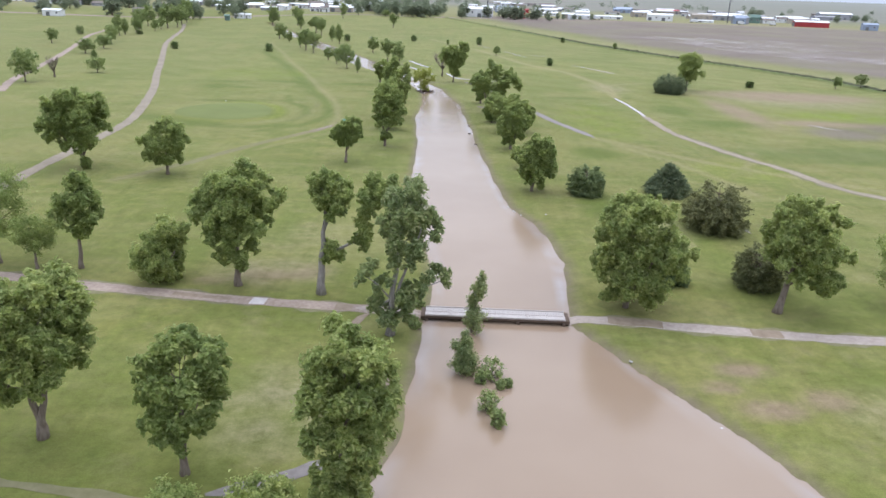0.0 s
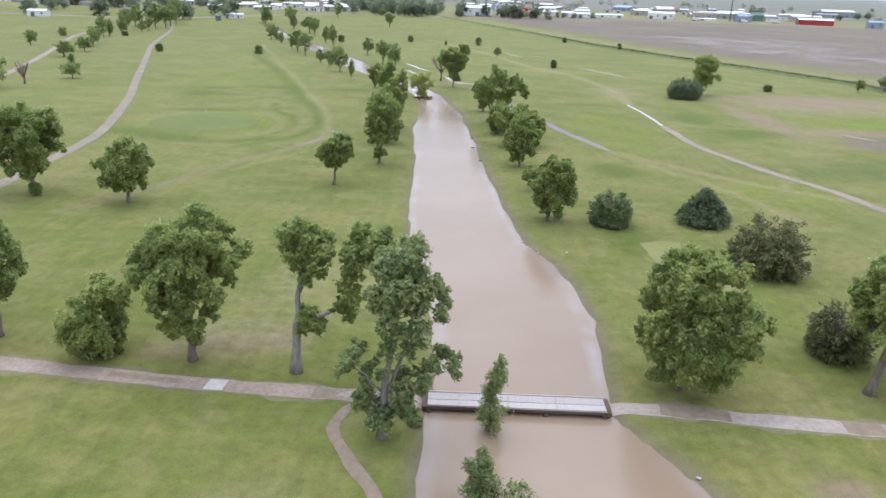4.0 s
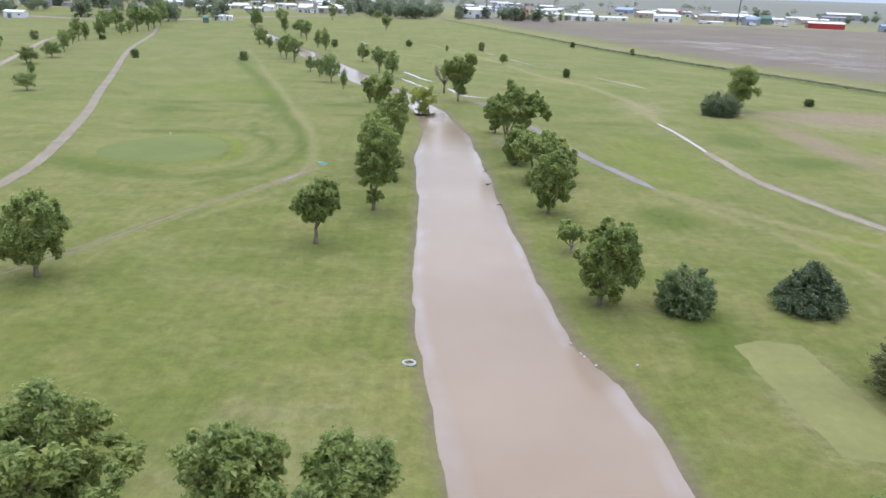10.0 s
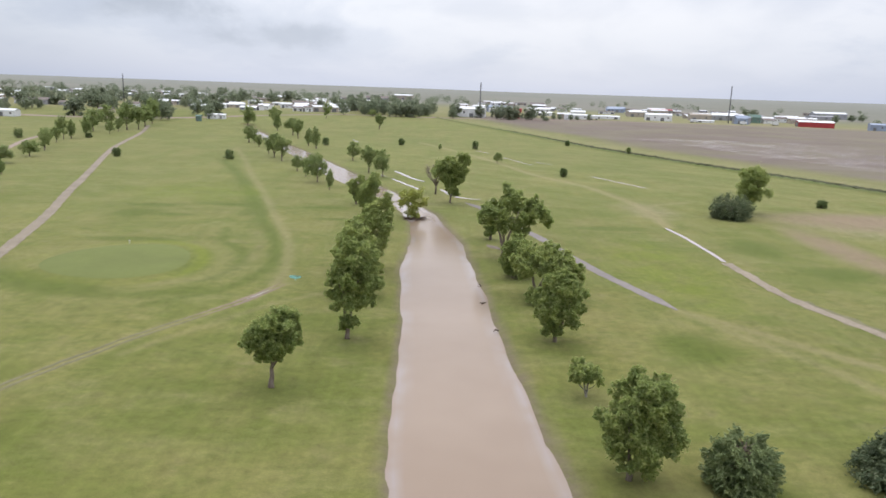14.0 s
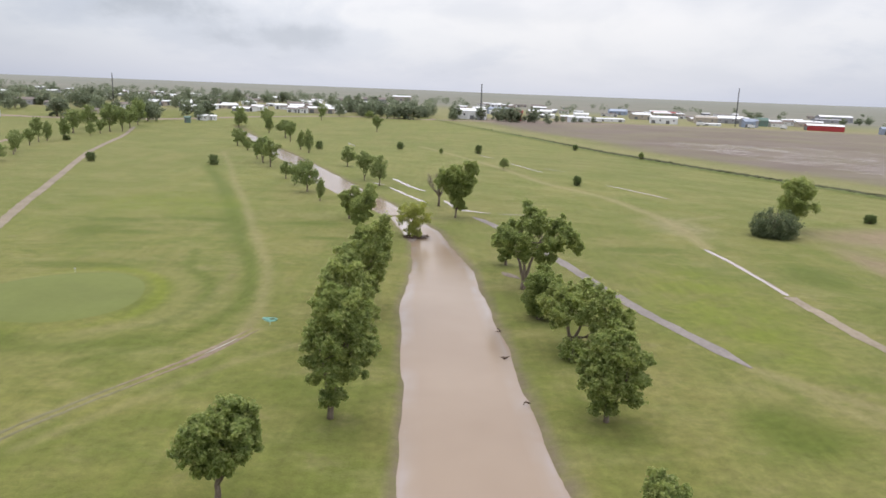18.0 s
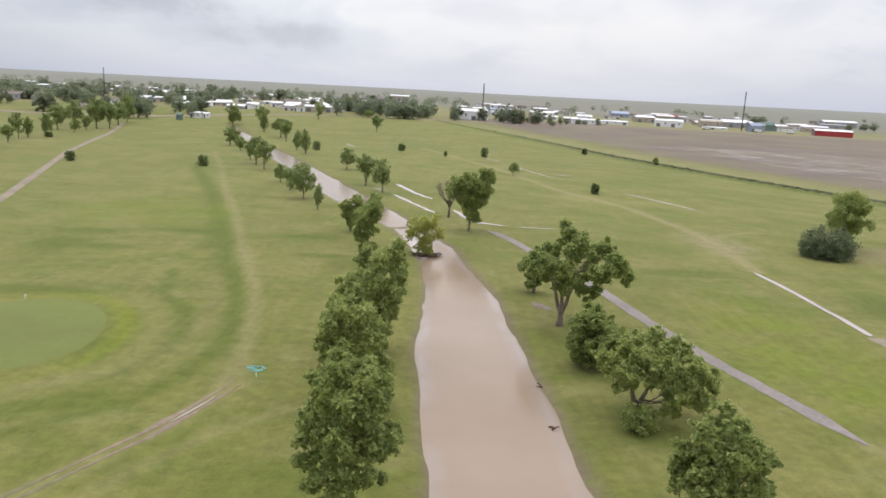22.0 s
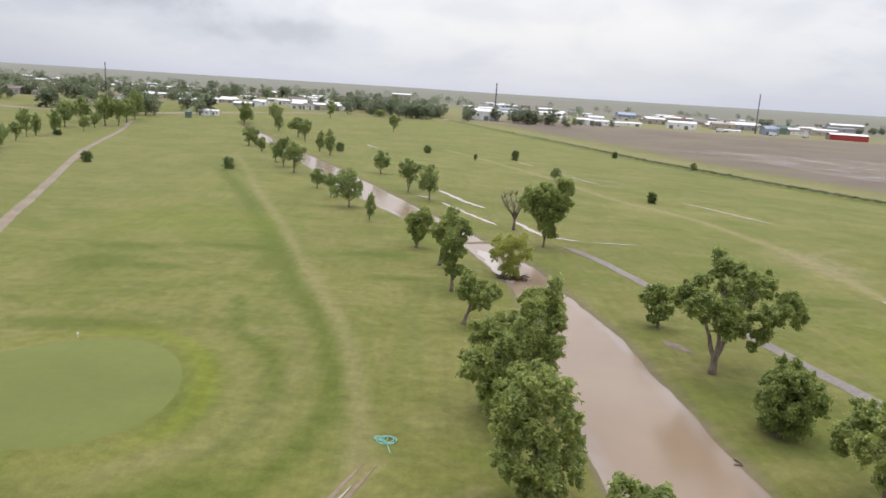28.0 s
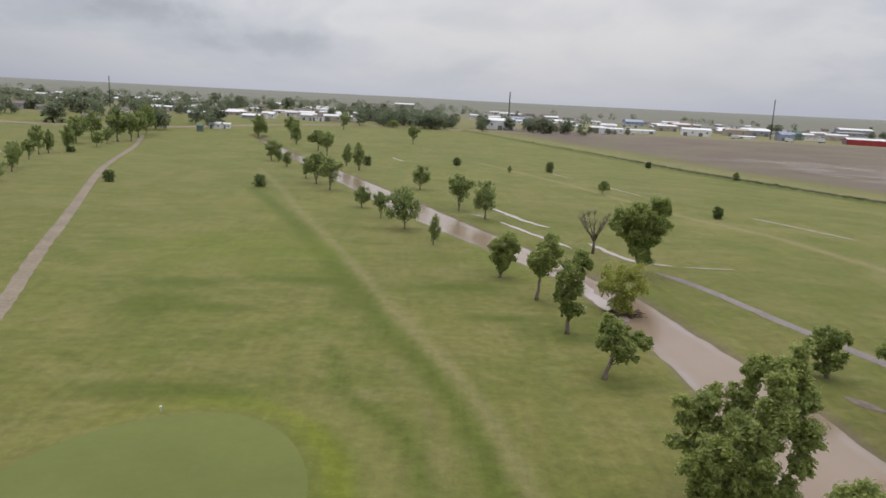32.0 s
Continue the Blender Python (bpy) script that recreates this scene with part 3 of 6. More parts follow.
    band = 0.8 * near_line(x, y, [(-84, 345), (-66, 300), (-51, 256), (-44, 233), (-38, 216), (-34, 205)], 2.2)
    band = np.maximum(band, 0.75 * near_line(x, y, [(-38, 216), (-33, 201), (-30.2, 189), (-29.2, 181), (-30.0, 172), (-33.5, 164), (-40, 157)], 1.35))
    band = np.maximum(band, 0.75 * near_line(x, y, [(-44.8, 210), (-42, 198.5), (-38.2, 193), (-35.4, 187), (-34.4, 180.5), (-35.2, 174), (-39, 168), (-46, 163.5)], 1.15))
    band = np.maximum(band, 0.7 * near_line(x, y, [(-68, 170), (-60, 164.5), (-52, 162), (-43, 161.5), (-36, 164)], 3.4))
    dry = np.maximum(dry, 0.6 * soft(y + 0.25 * np.abs(x), 735, 800) * (1 - soft(np.hypot(x, y), 1000, 1300)))
    trod = 0.45 * near_line(x, y, [(-93, 398), (-77, 350), (-63, 304), (-51.7, 270), (-44, 245), (-40, 232), (-34, 212.5), (-29.6, 198), (-27.4, 186), (-26.1, 177), (-25.8, 168)], 1.1)
    trod = np.maximum(trod, 0.18 * near_line(x, y, [(-44, 166), (-36, 172), (-33.5, 182), (-34.5, 196), (-38, 208)], 1.3))
    for cx, cy, rx, ry in ((-70, 225, 5, 6), (-69, 237, 6, 3), (-60.5, 225, 5, 2.5), (-53, 241, 7, 2.2), (-44, 231, 4, 7), (-29, 240, 6, 2.5), (-60, 197.5, 9, 2.5), (-25, 225, 5, 2), (36, 224, 9, 3), (62, 207, 6, 9), (70, 186, 9, 6), (24, 108, 4, 8), (30, 146, 4, 6)):
        band = np.maximum(band, 0.75 * spot(cx, cy, rx, ry))
    bare = np.maximum(spot(110, 244, 30, 13), 0.9 * spot(80, 206, 5, 26))
    bare = np.maximum(bare, 0.9 * spot(96, 190, 16, 5))
    soil = np.maximum(soil, 0.8 * spot(95, 177, 9, 9))
    soil = np.maximum(soil, 0.7 * spot(112, 182, 12, 9))
    bare = np.maximum(bare, 0.9 * spot(26, 56.5, 2.6, 1.4) + 0.8 * spot(23, 53.3, 1.8, 1.1) + 0.9 * spot(26, 50.2, 2.8, 1.6) + 0.8 * spot(31, 52, 2.2, 1.6) + 0.55 * spot(-18.5, 74.6, 3.5, 1.6) + 0.5 * spot(-24.5, 72.8, 2.2, 1.2) + 0.5 * spot(-14.3, 76.5, 2.2, 2.6))
    for much, wide, line in faint:
        trod = np.maximum(trod, much * near_line(x, y, line, wide))
    for name, v in (("mud", mud), ("soil", soil), ("plains", plains), ("far_haze", dist), ("lush", lush), ("mown", mown), ("rough", rough), ("dry", dry), ("band", band), ("trod", trod), ("bare", bare), ("meadow", meadow)):
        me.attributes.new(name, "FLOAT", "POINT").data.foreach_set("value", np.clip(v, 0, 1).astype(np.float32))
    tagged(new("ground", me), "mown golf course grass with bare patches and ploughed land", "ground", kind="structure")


build_ground()


def build_water():
    ys = np.r_[np.arange(-60, 240, 3.0), np.arange(240, 578, 3.0)]
    l, r = np.interp(ys, CREEK_Y, CREEK_L), np.interp(ys, CREEK_Y, CREEK_R)
    l[ys < 20] -= (20 - ys[ys < 20]) * 0.3
    r[ys < 20] += (20 - ys[ys < 20]) * 0.3
    cols = 30
    t = (1 - np.cos(np.linspace(0, np.pi, cols))) / 2
    gx = (l - 3)[:, None] * (1 - t) + (r + 3)[:, None] * t
    verts = np.stack([gx, np.repeat(ys[:, None], cols, 1), np.full_like(gx, WATER_Z)], -1).reshape(-1, 3)
    i = (np.arange(len(ys) - 1)[:, None] * cols + np.arange(cols - 1)).ravel()
    me = mesh_from("creek_water", verts, np.stack([i, i + 1, i + cols + 1, i + cols], 1), WATER)
    # where the painted sky reflection lies: just inside each bank, strongest on the east
    s = creek_inside(verts[:, 0], verts[:, 1])
    me.attributes.new("skylit", "FLOAT", "POINT").data.foreach_set("value", np.clip(1 - np.abs(s - 0.4) / 0.9, 0, 1) * (0.42 + 0.3 * np.exp(-((verts[:, 0] - 13.5) / 4) ** 2 - ((verts[:, 1] - 84) / 14) ** 2)).astype(np.float32))
    tagged(new("creek_water", me), "silt-brown flood water filling the creek to its banks", "water", kind="structure")


build_water()


def strip(name, points, width, material, label, category, kind="structure", lift=0.06, ragged=0.15, tip=0.0, flat=None):
    """A ribbon that lies on the ground along a smooth line, with uneven edges; tip: how far its ends taper."""
    line = smooth_line([p[:2] for p in points], 0.9)
    run = np.r_[0, np.cumsum(np.linalg.norm(np.diff(line, axis=0), axis=1))]
    d = np.gradient(line, axis=0)
    d /= np.linalg.norm(d, axis=1, keepdims=True)
    side = np.stack([-d[:, 1], d[:, 0]], 1)
    half = np.full(len(line), width / 2)
    if tip:
        half *= np.clip(np.minimum(run, run[-1] - run) / tip, 0.06, 1) ** 0.6
    off = np.array([-1.0, -0.6, 0.0, 0.6, 1.0])
    edge = 1 + ragged * wave(line[:, 0], line[:, 1], 2.7)
    edge2 = 1 + ragged * wave(line[:, 1], line[:, 0], 3.3)
    verts = []
    for p, s, h, e, f in zip(line, side, half, edge, edge2):
        for o in off:
            q = p + s * h * o * (e if o > 0 else f)
            verts.append((q[0], q[1], 0.0))
    verts = np.array(verts)
    drop = np.tile(np.array([0.03, 0.0, 0.0, 0.0, 0.03]), len(line))
    verts[:, 2] = ground_z(verts[:, 0], verts[:, 1]) + lift - drop
    if flat is not None:
        verts[:, 2] = flat
    n = len(off)
    i = (np.arange(len(line) - 1)[:, None] * n + np.arange(n - 1)).ravel()
    me = mesh_from(name, verts, np.stack([i, i + n, i + n + 1, i + 1], 1), material, True)
    return tagged(new(name, me), label, category, kind=kind)


strip("tee_box", [(27.4, 106.6), (28.2, 97), (29.2, 88)], 6.6, TEE, "pale mown tee box in the rough", "tee", lift=0.03, ragged=0.06, tip=0.6)
for nm, pts, w in (("west", [(-150, 97), (-100, 84.5), (-62, 75.5), (-46.3, 72.1), (-33.4, 69.6), (-18.5, 67.6), (-10, 66.9), (-2.6, 66.3)], 2.5), ("east", [(13.2, 66.0), (17.6, 65.5), (22.7, 64.7), (30.5, 63.8), (41.5, 63.0), (60, 61.5), (95, 58), (140, 52)], 2.4),
                   ("track", [(52.4, 167.7), (58, 147.6), (63.4, 133.8), (66.5, 123.2), (71.1, 116.9), (78, 108), (92, 92)], 2.8)):
    strip("verge_" + nm, pts, w, TRACK_DIM, "trodden grass verge of a cart path", "verge", lift=0.035, ragged=0.5)
PATH_TEXT = "pale gravel cart path worn into the grass"
strip("path_bridge_west", [(-150, 97), (-100, 84.5), (-62, 75.5), (-46.3, 72.1), (-33.4, 69.6), (-18.5, 67.6), (-10, 66.9), (-1.9, 66.2)], 1.9, GRAVEL, PATH_TEXT, "path")
strip("path_bridge_east", [(12.4, 66.0), (17.6, 65.5), (22.7, 64.7), (30.5, 63.8), (41.5, 63.0), (60, 61.5), (95, 58), (140, 52)], 1.8, GRAVEL_PALE, PATH_TEXT, "path")
for pts, w in (([(16.2, 65.75), (18.6, 65.35), (21.3, 64.9)], 1.7), ([(29.4, 63.95), (30.8, 63.8), (32.3, 63.65)], 1.6), ([(-10.4, 66.95), (-9.5, 66.9), (-8.7, 66.8)], 1.7), ([(-27, 68.7), (-24, 68.3), (-21, 68.0)], 0.9)):
    strip("wet_stretch", pts, w, BARE, "wet brown stretch of the gravel path", "path", lift=0.08, ragged=0.35, tip=0.0)
strip("path_bridge_apron", [(-8.4, 66.75), (-5.4, 66.45), (-2.0, 66.2)], 1.3, GRAVEL_PALE, "pale cement apron of the bridge", "path", lift=0.085, ragged=0.2, tip=0.5)
strip("path_bank", [(-6.6, 66.2), (-7.8, 64.2), (-8.1, 61.4), (-6.5, 58.4), (-5.2, 56.2), (-4.5, 54.2), (-4.2, 51.5), (-4.0, 48.5)], 0.9, BARE, "bare dirt footpath along the bank", "path", ragged=0.5, tip=2)
strip("path_foreground", [(-14.2, 38.0), (-12.5, 38.7), (-10.4, 39.6), (-8.4, 40.8), (-6.4, 42.2)], 1.3, ASPHALT, "grey cart path in the grass", "path", ragged=0.3, tip=2)
strip("path_foreground_track", [(-34, 39.4), (-27, 38.6), (-22, 37.8), (-17, 37.2)], 0.8, TRACK_DIM, "faint worn track in the grass", "path", ragged=0.5, tip=3)
strip("path_west", [(-52, 40), (-59, 70), (-64, 96), (-66.5, 112), (-67.5, 126), (-68.5, 146), (-71.5, 169), (-83.6, 212), (-97, 251), (-110, 290), (-134, 360), (-146, 400), (-164, 470), (-182, 528)], 2.3, DIRT, "dusty dirt track beside the fairway", "path", ragged=0.18)
strip("path_far_west", [(-120, 200), (-132, 230), (-150, 289), (-174, 358), (-192, 408), (-204, 458)], 2.4, GRAVEL, "pale gravel track across the rough", "path", ragged=0.3)
strip("path_creek_east", [(5.5, 256), (9.0, 247.5), (12.4, 235), (19.2, 211), (22.8, 194), (26, 181.5), (29.2, 171), (32.3, 161)], 2.0, ASPHALT, "grey asphalt cart path beside the creek", "path", tip=6)
strip("path_east_near", [(51, 192), (52.4, 167.7), (58, 147.6), (63.4, 133.8), (66.5, 123.2), (71.1, 116.9), (78, 108), (92, 92), (112, 70)], 1.9, DIRT, "pale dirt cart track", "path", ragged=0.3)
for side in (-0.5, 0.5):
    line = [(x + side * 0.9, y - side * 0.45) for x, y in RUT]
    strip("wheel_rut", line[:4], 0.55, BARE, "muddy wheel rut curving round the green", "path", lift=0.05, ragged=0.8, tip=9)
    strip("faint_rut", line[2:], 0.5, TRACK_DIM, "faint wheel rut pressed into the grass", "path", lift=0.045, ragged=0.8, tip=14)
strip("mud_patch", [(8.0, 201.8), (9.2, 199.6), (10.4, 197.6)], 1.7, MUDDY, "damp bare patch under a bank tree", "ground", lift=0.06, ragged=0.5, tip=2)
strip("cement_patch", [(-18.9, 67.65), (-18.2, 67.58), (-17.4, 67.5)], 1.6, CEMENT, "pale square of cement on the cart path", "pavement", lift=0.08, ragged=0.1)
POOLS = [
    ([(50.2, 226.5), (51.2, 211.2), (51.0, 192.5)], 1.4, "flooded cart path holding still water"),
    ([(-12.8, 232.6), (-11.7, 231.9)], 0.7, "small rain puddle in the grass"),
    ([(-17.2, 325), (-10.9, 307), (-6.0, 297)], 2.0, "long flood puddle lying in the grass"),
    ([(-0.9, 280.4), (2.6, 267), (6.0, 263.3), (10.3, 261.3)], 1.8, "long flood puddle lying in the grass"),
    ([(12, 260.8), (21, 260.2)], 0.8, "long flood puddle lying in the grass"),
    ([(-16.9, 302.8), (-12.0, 290.3), (-5.5, 274.1)], 1.7, "long flood puddle lying in the grass"),
    ([(-23.4, 313.6), (-18.8, 309)], 1.6, "long flood puddle lying in the grass"),
    ([(52.8, 326.8), (57.6, 316.8), (65.8, 298.3)], 1.0, "narrow rain puddle in a wheel rut"),
]
POOLS += [
    ([(27, 392), (33, 372), (37, 362)], 0.9, "narrow rain puddle in a wheel rut"),
    ([(16, 428), (22, 412)], 0.9, "narrow rain puddle in a wheel rut"),
    ([(-49, 470), (-43, 452)], 1.2, "narrow rain puddle in a wheel rut"),
    ([(39, 375), (46, 366)], 0.8, "narrow rain puddle in a wheel rut"),
    ([(91.2, 188.2), (94, 184), (96.3, 181.3)], 0.9, "rain puddle on bare soil"),
    ([(40.3, 100.2), (41.5, 95.4)], 0.9, "small rain puddle in the grass"),
    ([(-25.7, 165.5), (-27.9, 160)], 0.35, "rain puddle in a muddy rut"),
    ([(-11.2, 249.5), (-9.8, 245), (-9.2, 238), (-8.2, 231), (-7.4, 226.5)], 2.4, "pale riffle of shallow water below a mud bar"),
]
for pts, w, nm in POOLS:
    strip("puddle", pts, w * (0.72 if w < 2.2 else 1.0), PUDDLE, nm, "puddle", kind="", lift=0.08, ragged=0.45 if "cart path" not in nm else 0.12, tip=3.0 if "cart path" not in nm else 1.0, flat=WATER_Z + 0.03 if "riffle" in nm else None)

rng = random.Random(11)
for n in range(230):
    # standing water between the furrows of the field
    y = rng.uniform(385, 560)
    x = 300 - 0.32 * y + abs(rng.gauss(0, 62))
    if field_side(x, y) < 26:
        continue
    long = rng.uniform(4, 16)
    strip("field_puddle", [(x, y), (x + long * 0.75, y - long * 0.45 + rng.uniform(-1, 1)), (x + long * 1.4, y - long * 0.8)], rng.uniform(0.22, 0.75), PUDDLE, "rainwater lying in a furrow of the ploughed field", "puddle", kind="", lift=0.35, ragged=0.5, tip=3)
strip("field_track", [(250, 680), (268, 648), (284, 620), (300, 598)], 4.0, DIRT, "dry strip in the ploughed field", "ground", ragged=0.4, tip=10)
strip("field_track_far", [(285, 690), (305, 672), (330, 655)], 4.0, DIRT, "dry strip in the ploughed field", "ground", ragged=0.4, tip=10)
strip("road_town", [(-520, 600), (-320, 585), (-250, 580), (-190, 600), (-140, 660), (-80, 705), (10, 712), (250, 790), (520, 830)], 10.0, GRAVEL, "two-lane road at the edge of the town", "road", lift=0.10, ragged=0.05)


def build_ditch():
    """The weedy bank between the course and the ploughed field."""
    line = smooth_line(list(zip(FIELD_X[1:9], FIELD_Y[1:9])), 1.6)
    d = np.gradient(line, axis=0)
    d /= np.linalg.norm(d, axis=1, keepdims=True)
    side = np.stack([-d[:, 1], d[:, 0]], 1)
    prof = ((-2.2, -0.1), (-1.6, 0.4), (-0.8, 0.75), (0.0, 0.85), (0.8, 0.7), (1.6, 0.3), (2.2, -0.1))
    g = np.random.default_rng(3)
    verts = []
    for o, h in prof:
        q = line + side * (o + 0.25 * g.normal(size=(len(line), 1)) - 1.0)
        verts.append(np.column_stack([q, ground_z(q[:, 0], q[:, 1]) * 0.7 + h * (1 + 0.18 * g.normal(size=len(line)))]))
    v = np.stack(verts, 1).reshape(-1, 3)
    n = len(prof)
    i = (np.arange(len(line) - 1)[:, None] * n + np.arange(n - 1)).ravel()
    me = mesh_from("weedy_bank", v, np.stack([i, i + n, i + n + 1, i + 1], 1), WEEDS)
    tagged(new("weedy_bank", me), "dark weedy bank along the edge of the ploughed field", "bank", kind="structure")


build_ditch()


def build_green():
    a = np.linspace(0, 2 * np.pi, 96, endpoint=False)
    rings = np.linspace(0.05, 1.0, 14)
    verts = [(GREEN_AT[0], GREEN_AT[1])]
    for k in rings:
        for t in a:
            m = k / (1 + 0.05 * math.sin(3 * t + 0.7))
            verts.append((GREEN_AT[0] + GREEN_SIZE[0] * m * math.cos(t), GREEN_AT[1] + GREEN_SIZE[1] * m * math.sin(t)))
    v = np.array(verts)
    v = np.column_stack([v, ground_z(v[:, 0], v[:, 1]) + 0.03])
    v[-len(a):, 2] -= 0.035
    n, faces = len(a), []
    for j in range(n):
        faces.append((0, 1 + j, 1 + (j + 1) % n))
    for i in range(len(rings) - 1):
        for j in range(n):
            p, q = 1 + i * n + j, 1 + i * n + (j + 1) % n
            faces.append((p, p + n, q + n, q))
    me = mesh_from("putting_green", v, faces, GREEN, True)
    tagged(new("putting_green", me), "closely mown bluish putting green", "putting green", kind="structure")


build_green()


def at(x, y):
    return float(ground_z(x, y))


# ---- trees ----
def shape_width(kind, t):
    """Half width of a crown, as a share, at the share t of its height."""
    if kind == "column":
        return (0.55 + 0.45 * math.sin(math.pi * min(1, t * 0.9 + 0.12))) * (1.0 if t < 0.8 else 1.0 - 2.6 * (t - 0.8))
    if kind == "cone":
        return 1.0 - 0.92 * t if t > 0.12 else 0.6 + 3 * t
    if kind == "spread":
        return math.sqrt(max(0.03, 1 - ((t - 0.42) / 0.62) ** 2))
    if kind == "vase":
        return 0.30 + 0.70 * math.sin(math.pi / 2 * t / 0.62) if t < 0.62 else math.sqrt(max(0.04, 1 - ((t - 0.62) / 0.41) ** 2))
    return math.sqrt(max(0.03, 1 - ((t - 0.5) / 0.53) ** 2))


def crown_clumps(r, h, low, width, kind, lean, count, gap):
    """Places and sizes of the leaf clumps of a crown between heights low and h: evenly spread, with bays and lobes in its outline."""
    out = []
    tall = h - low
    base = (0.137 if kind != "column" else 0.148) * math.sqrt(width * min(tall, 1.5 * width)) * (44 / max(count, 12)) ** 0.30
    p1, p2, p3 = (r.uniform(0, 6.28) for _ in range(3))
    bays = [(r.uniform(0, 6.28), r.uniform(0.25, 0.85)) for _ in range(3 if gap < 0.7 else 6)]
    for n in range(count):
        best, far = None, -1e9
        for _ in range(14):
            t, a = r.random(), r.uniform(0, 2 * math.pi)
            lobed = 1.03 + 0.20 * math.sin(3 * a + p1 + 5 * t) + 0.16 * math.sin(7 * t + p2 + 2 * a) + 0.08 * math.sin(5 * a + 11 * t + p3)
            half = shape_width(kind, t) * width / 2 * lobed
            s = base * r.uniform(0.72, 1.22)
            rr = max(0.0, half - 0.95 * s) * (r.uniform(0.86, 1.0) if n % 4 else math.sqrt(r.random()) * 0.7)
            z = min(max(low + tall * t, low + 0.5 * s), h - 0.9 * s)
            # bays where the crown stands open
            if any(abs((a - b + math.pi) % (2 * math.pi) - math.pi) < 0.45 and abs(t - c) < 0.11 for b, c in bays):
                rr *= 0.5
            p = (rr * math.cos(a) + lean[0] * (z / h) ** 1.3, rr * math.sin(a) + lean[1] * (z / h) ** 1.3, z)
            d = min((math.dist(p, q[:3]) - 0.5 * q[3] for q in out), default=9.0) + 0.25 * half / (width / 2)
            if d > far:
                best, far = (*p, s), d
        out.append(best)
    return out


def leaf_data(seed, clumps, count, size, droop=0.0, flat=0.0, ragged=1.0, spray=0.0):
    """Many small folded leaf sprays; each clump breaks up into windblown tufts with a lit upper side."""
    g = np.random.default_rng(seed)
    c = np.array(clumps)
    k = 9
    d = g.normal(size=(len(c), k, 3)) + np.array([0.22, 0, 0.40])
    d /= np.linalg.norm(d, axis=2, keepdims=True)
    big = c[:, None, 3:4]
    sub = np.concatenate([c[:, None, :3] + d * big * (0.40 + 0.58 * g.random((len(c), k, 1))), big * (0.26 + 0.22 * g.random((len(c), k, 1))), d], 2).reshape(-1, 7)
    pick = g.choice(len(sub), count, p=sub[:, 3] ** 2 / (sub[:, 3] ** 2).sum())
    c, out = sub[pick], sub[pick, 4:]
    off = g.normal(size=(count, 3))
    unit = off / (np.linalg.norm(off, axis=1, keepdims=True) + 1e-9)
    # a tuft is a loose spray: thick at its heart, running out into ragged points downwind
    p = c[:, :3] + off * c[:, 3:4] * 0.66 + (out + np.array([0.35, 0.0, 0.1])) * (g.normal(size=(count, 1)) * 0.75 * ragged * c[:, 3:4])
    p[:, 2] = np.maximum(p[:, 2], 0.05)
    nrm = unit * 0.25 + out * 0.40 + g.normal(size=(count, 3)) * 0.60 + np.array([0, 0, 0.65])
    nrm /= np.linalg.norm(nrm, axis=1, keepdims=True)
    along = np.cross(nrm, g.normal(size=(count, 3))) * 0.8 + np.array([0.45, 0.0, -droop]) + out * 0.5
    away = p * np.array([1.0, 1.0, 0.0])
    along += spray * away / (np.linalg.norm(away, axis=1, keepdims=True) + 1e-6)
    along -= nrm * (along * nrm).sum(1, keepdims=True)
    along /= np.linalg.norm(along, axis=1, keepdims=True) + 1e-9
    across = np.cross(nrm, along)
    s = size * (0.6 + 0.8 * g.random(count))[:, None]
    w = 0.30 - 0.14 * flat
    fold = nrm * s * 0.16
    v = np.stack([p - along * s * 0.55, p + across * s * w + fold, p + along * s * 0.65, p - across * s * w + fold], 1).reshape(-1, 3)
    return v, np.arange(count * 4).reshape(-1, 4)


def lobe_clumps(r, lobes, deep):
    """Fills a crown of rounded lobes (x, z, radius): deepens it to a full body and breaks every lobe into clumps."""
    x0, x1 = min(l[0] - l[2] for l in lobes), max(l[0] + l[2] for l in lobes)
    z0, z1 = min(l[1] - l[2] for l in lobes), max(l[1] + l[2] for l in lobes)
    cx, cz, hx, hz = (x0 + x1) / 2, (z0 + z1) / 2, (x1 - x0) / 2, (z1 - z0) / 2
    masses, flip = [], 1
    for x, z, q in lobes:
        inner = math.sqrt(max(0.0, 1 - min(1.0, math.hypot((x - cx) / hx, (z - cz) / hz)) ** 2))
        y = max(0.0, hx * deep * inner - 0.5 * q)
        masses.append((x, flip * y * r.uniform(0.45, 0.85), z, q))
        if y > 0.45 * q:
            masses.append((x + r.uniform(-0.3, 0.3), -flip * y * r.uniform(0.5, 0.9), z + r.uniform(-0.3, 0.2), q * r.uniform(0.8, 1.0)))
        flip = -flip
    out = []
    for x, y, z, q in masses:
        n = max(4, int(3.5 + 4.5 * q))
        for j in range(n):
            t = 1 - 2 * (j + 0.5) / n
            a = j * 2.4 + r.uniform(-0.5, 0.5)
            k = math.sqrt(max(0.0, 1 - t * t))
            e = q * (0.50 / (1 + 0.16 * q)) * r.choice((0.6, 0.85, 1.0, 1.3))
            f = q * r.uniform(0.30, 0.92)
            out.append((x + f * k * math.cos(a), y + f * k * math.sin(a), max(e * 0.6, z + f * t), e))
    return out, masses


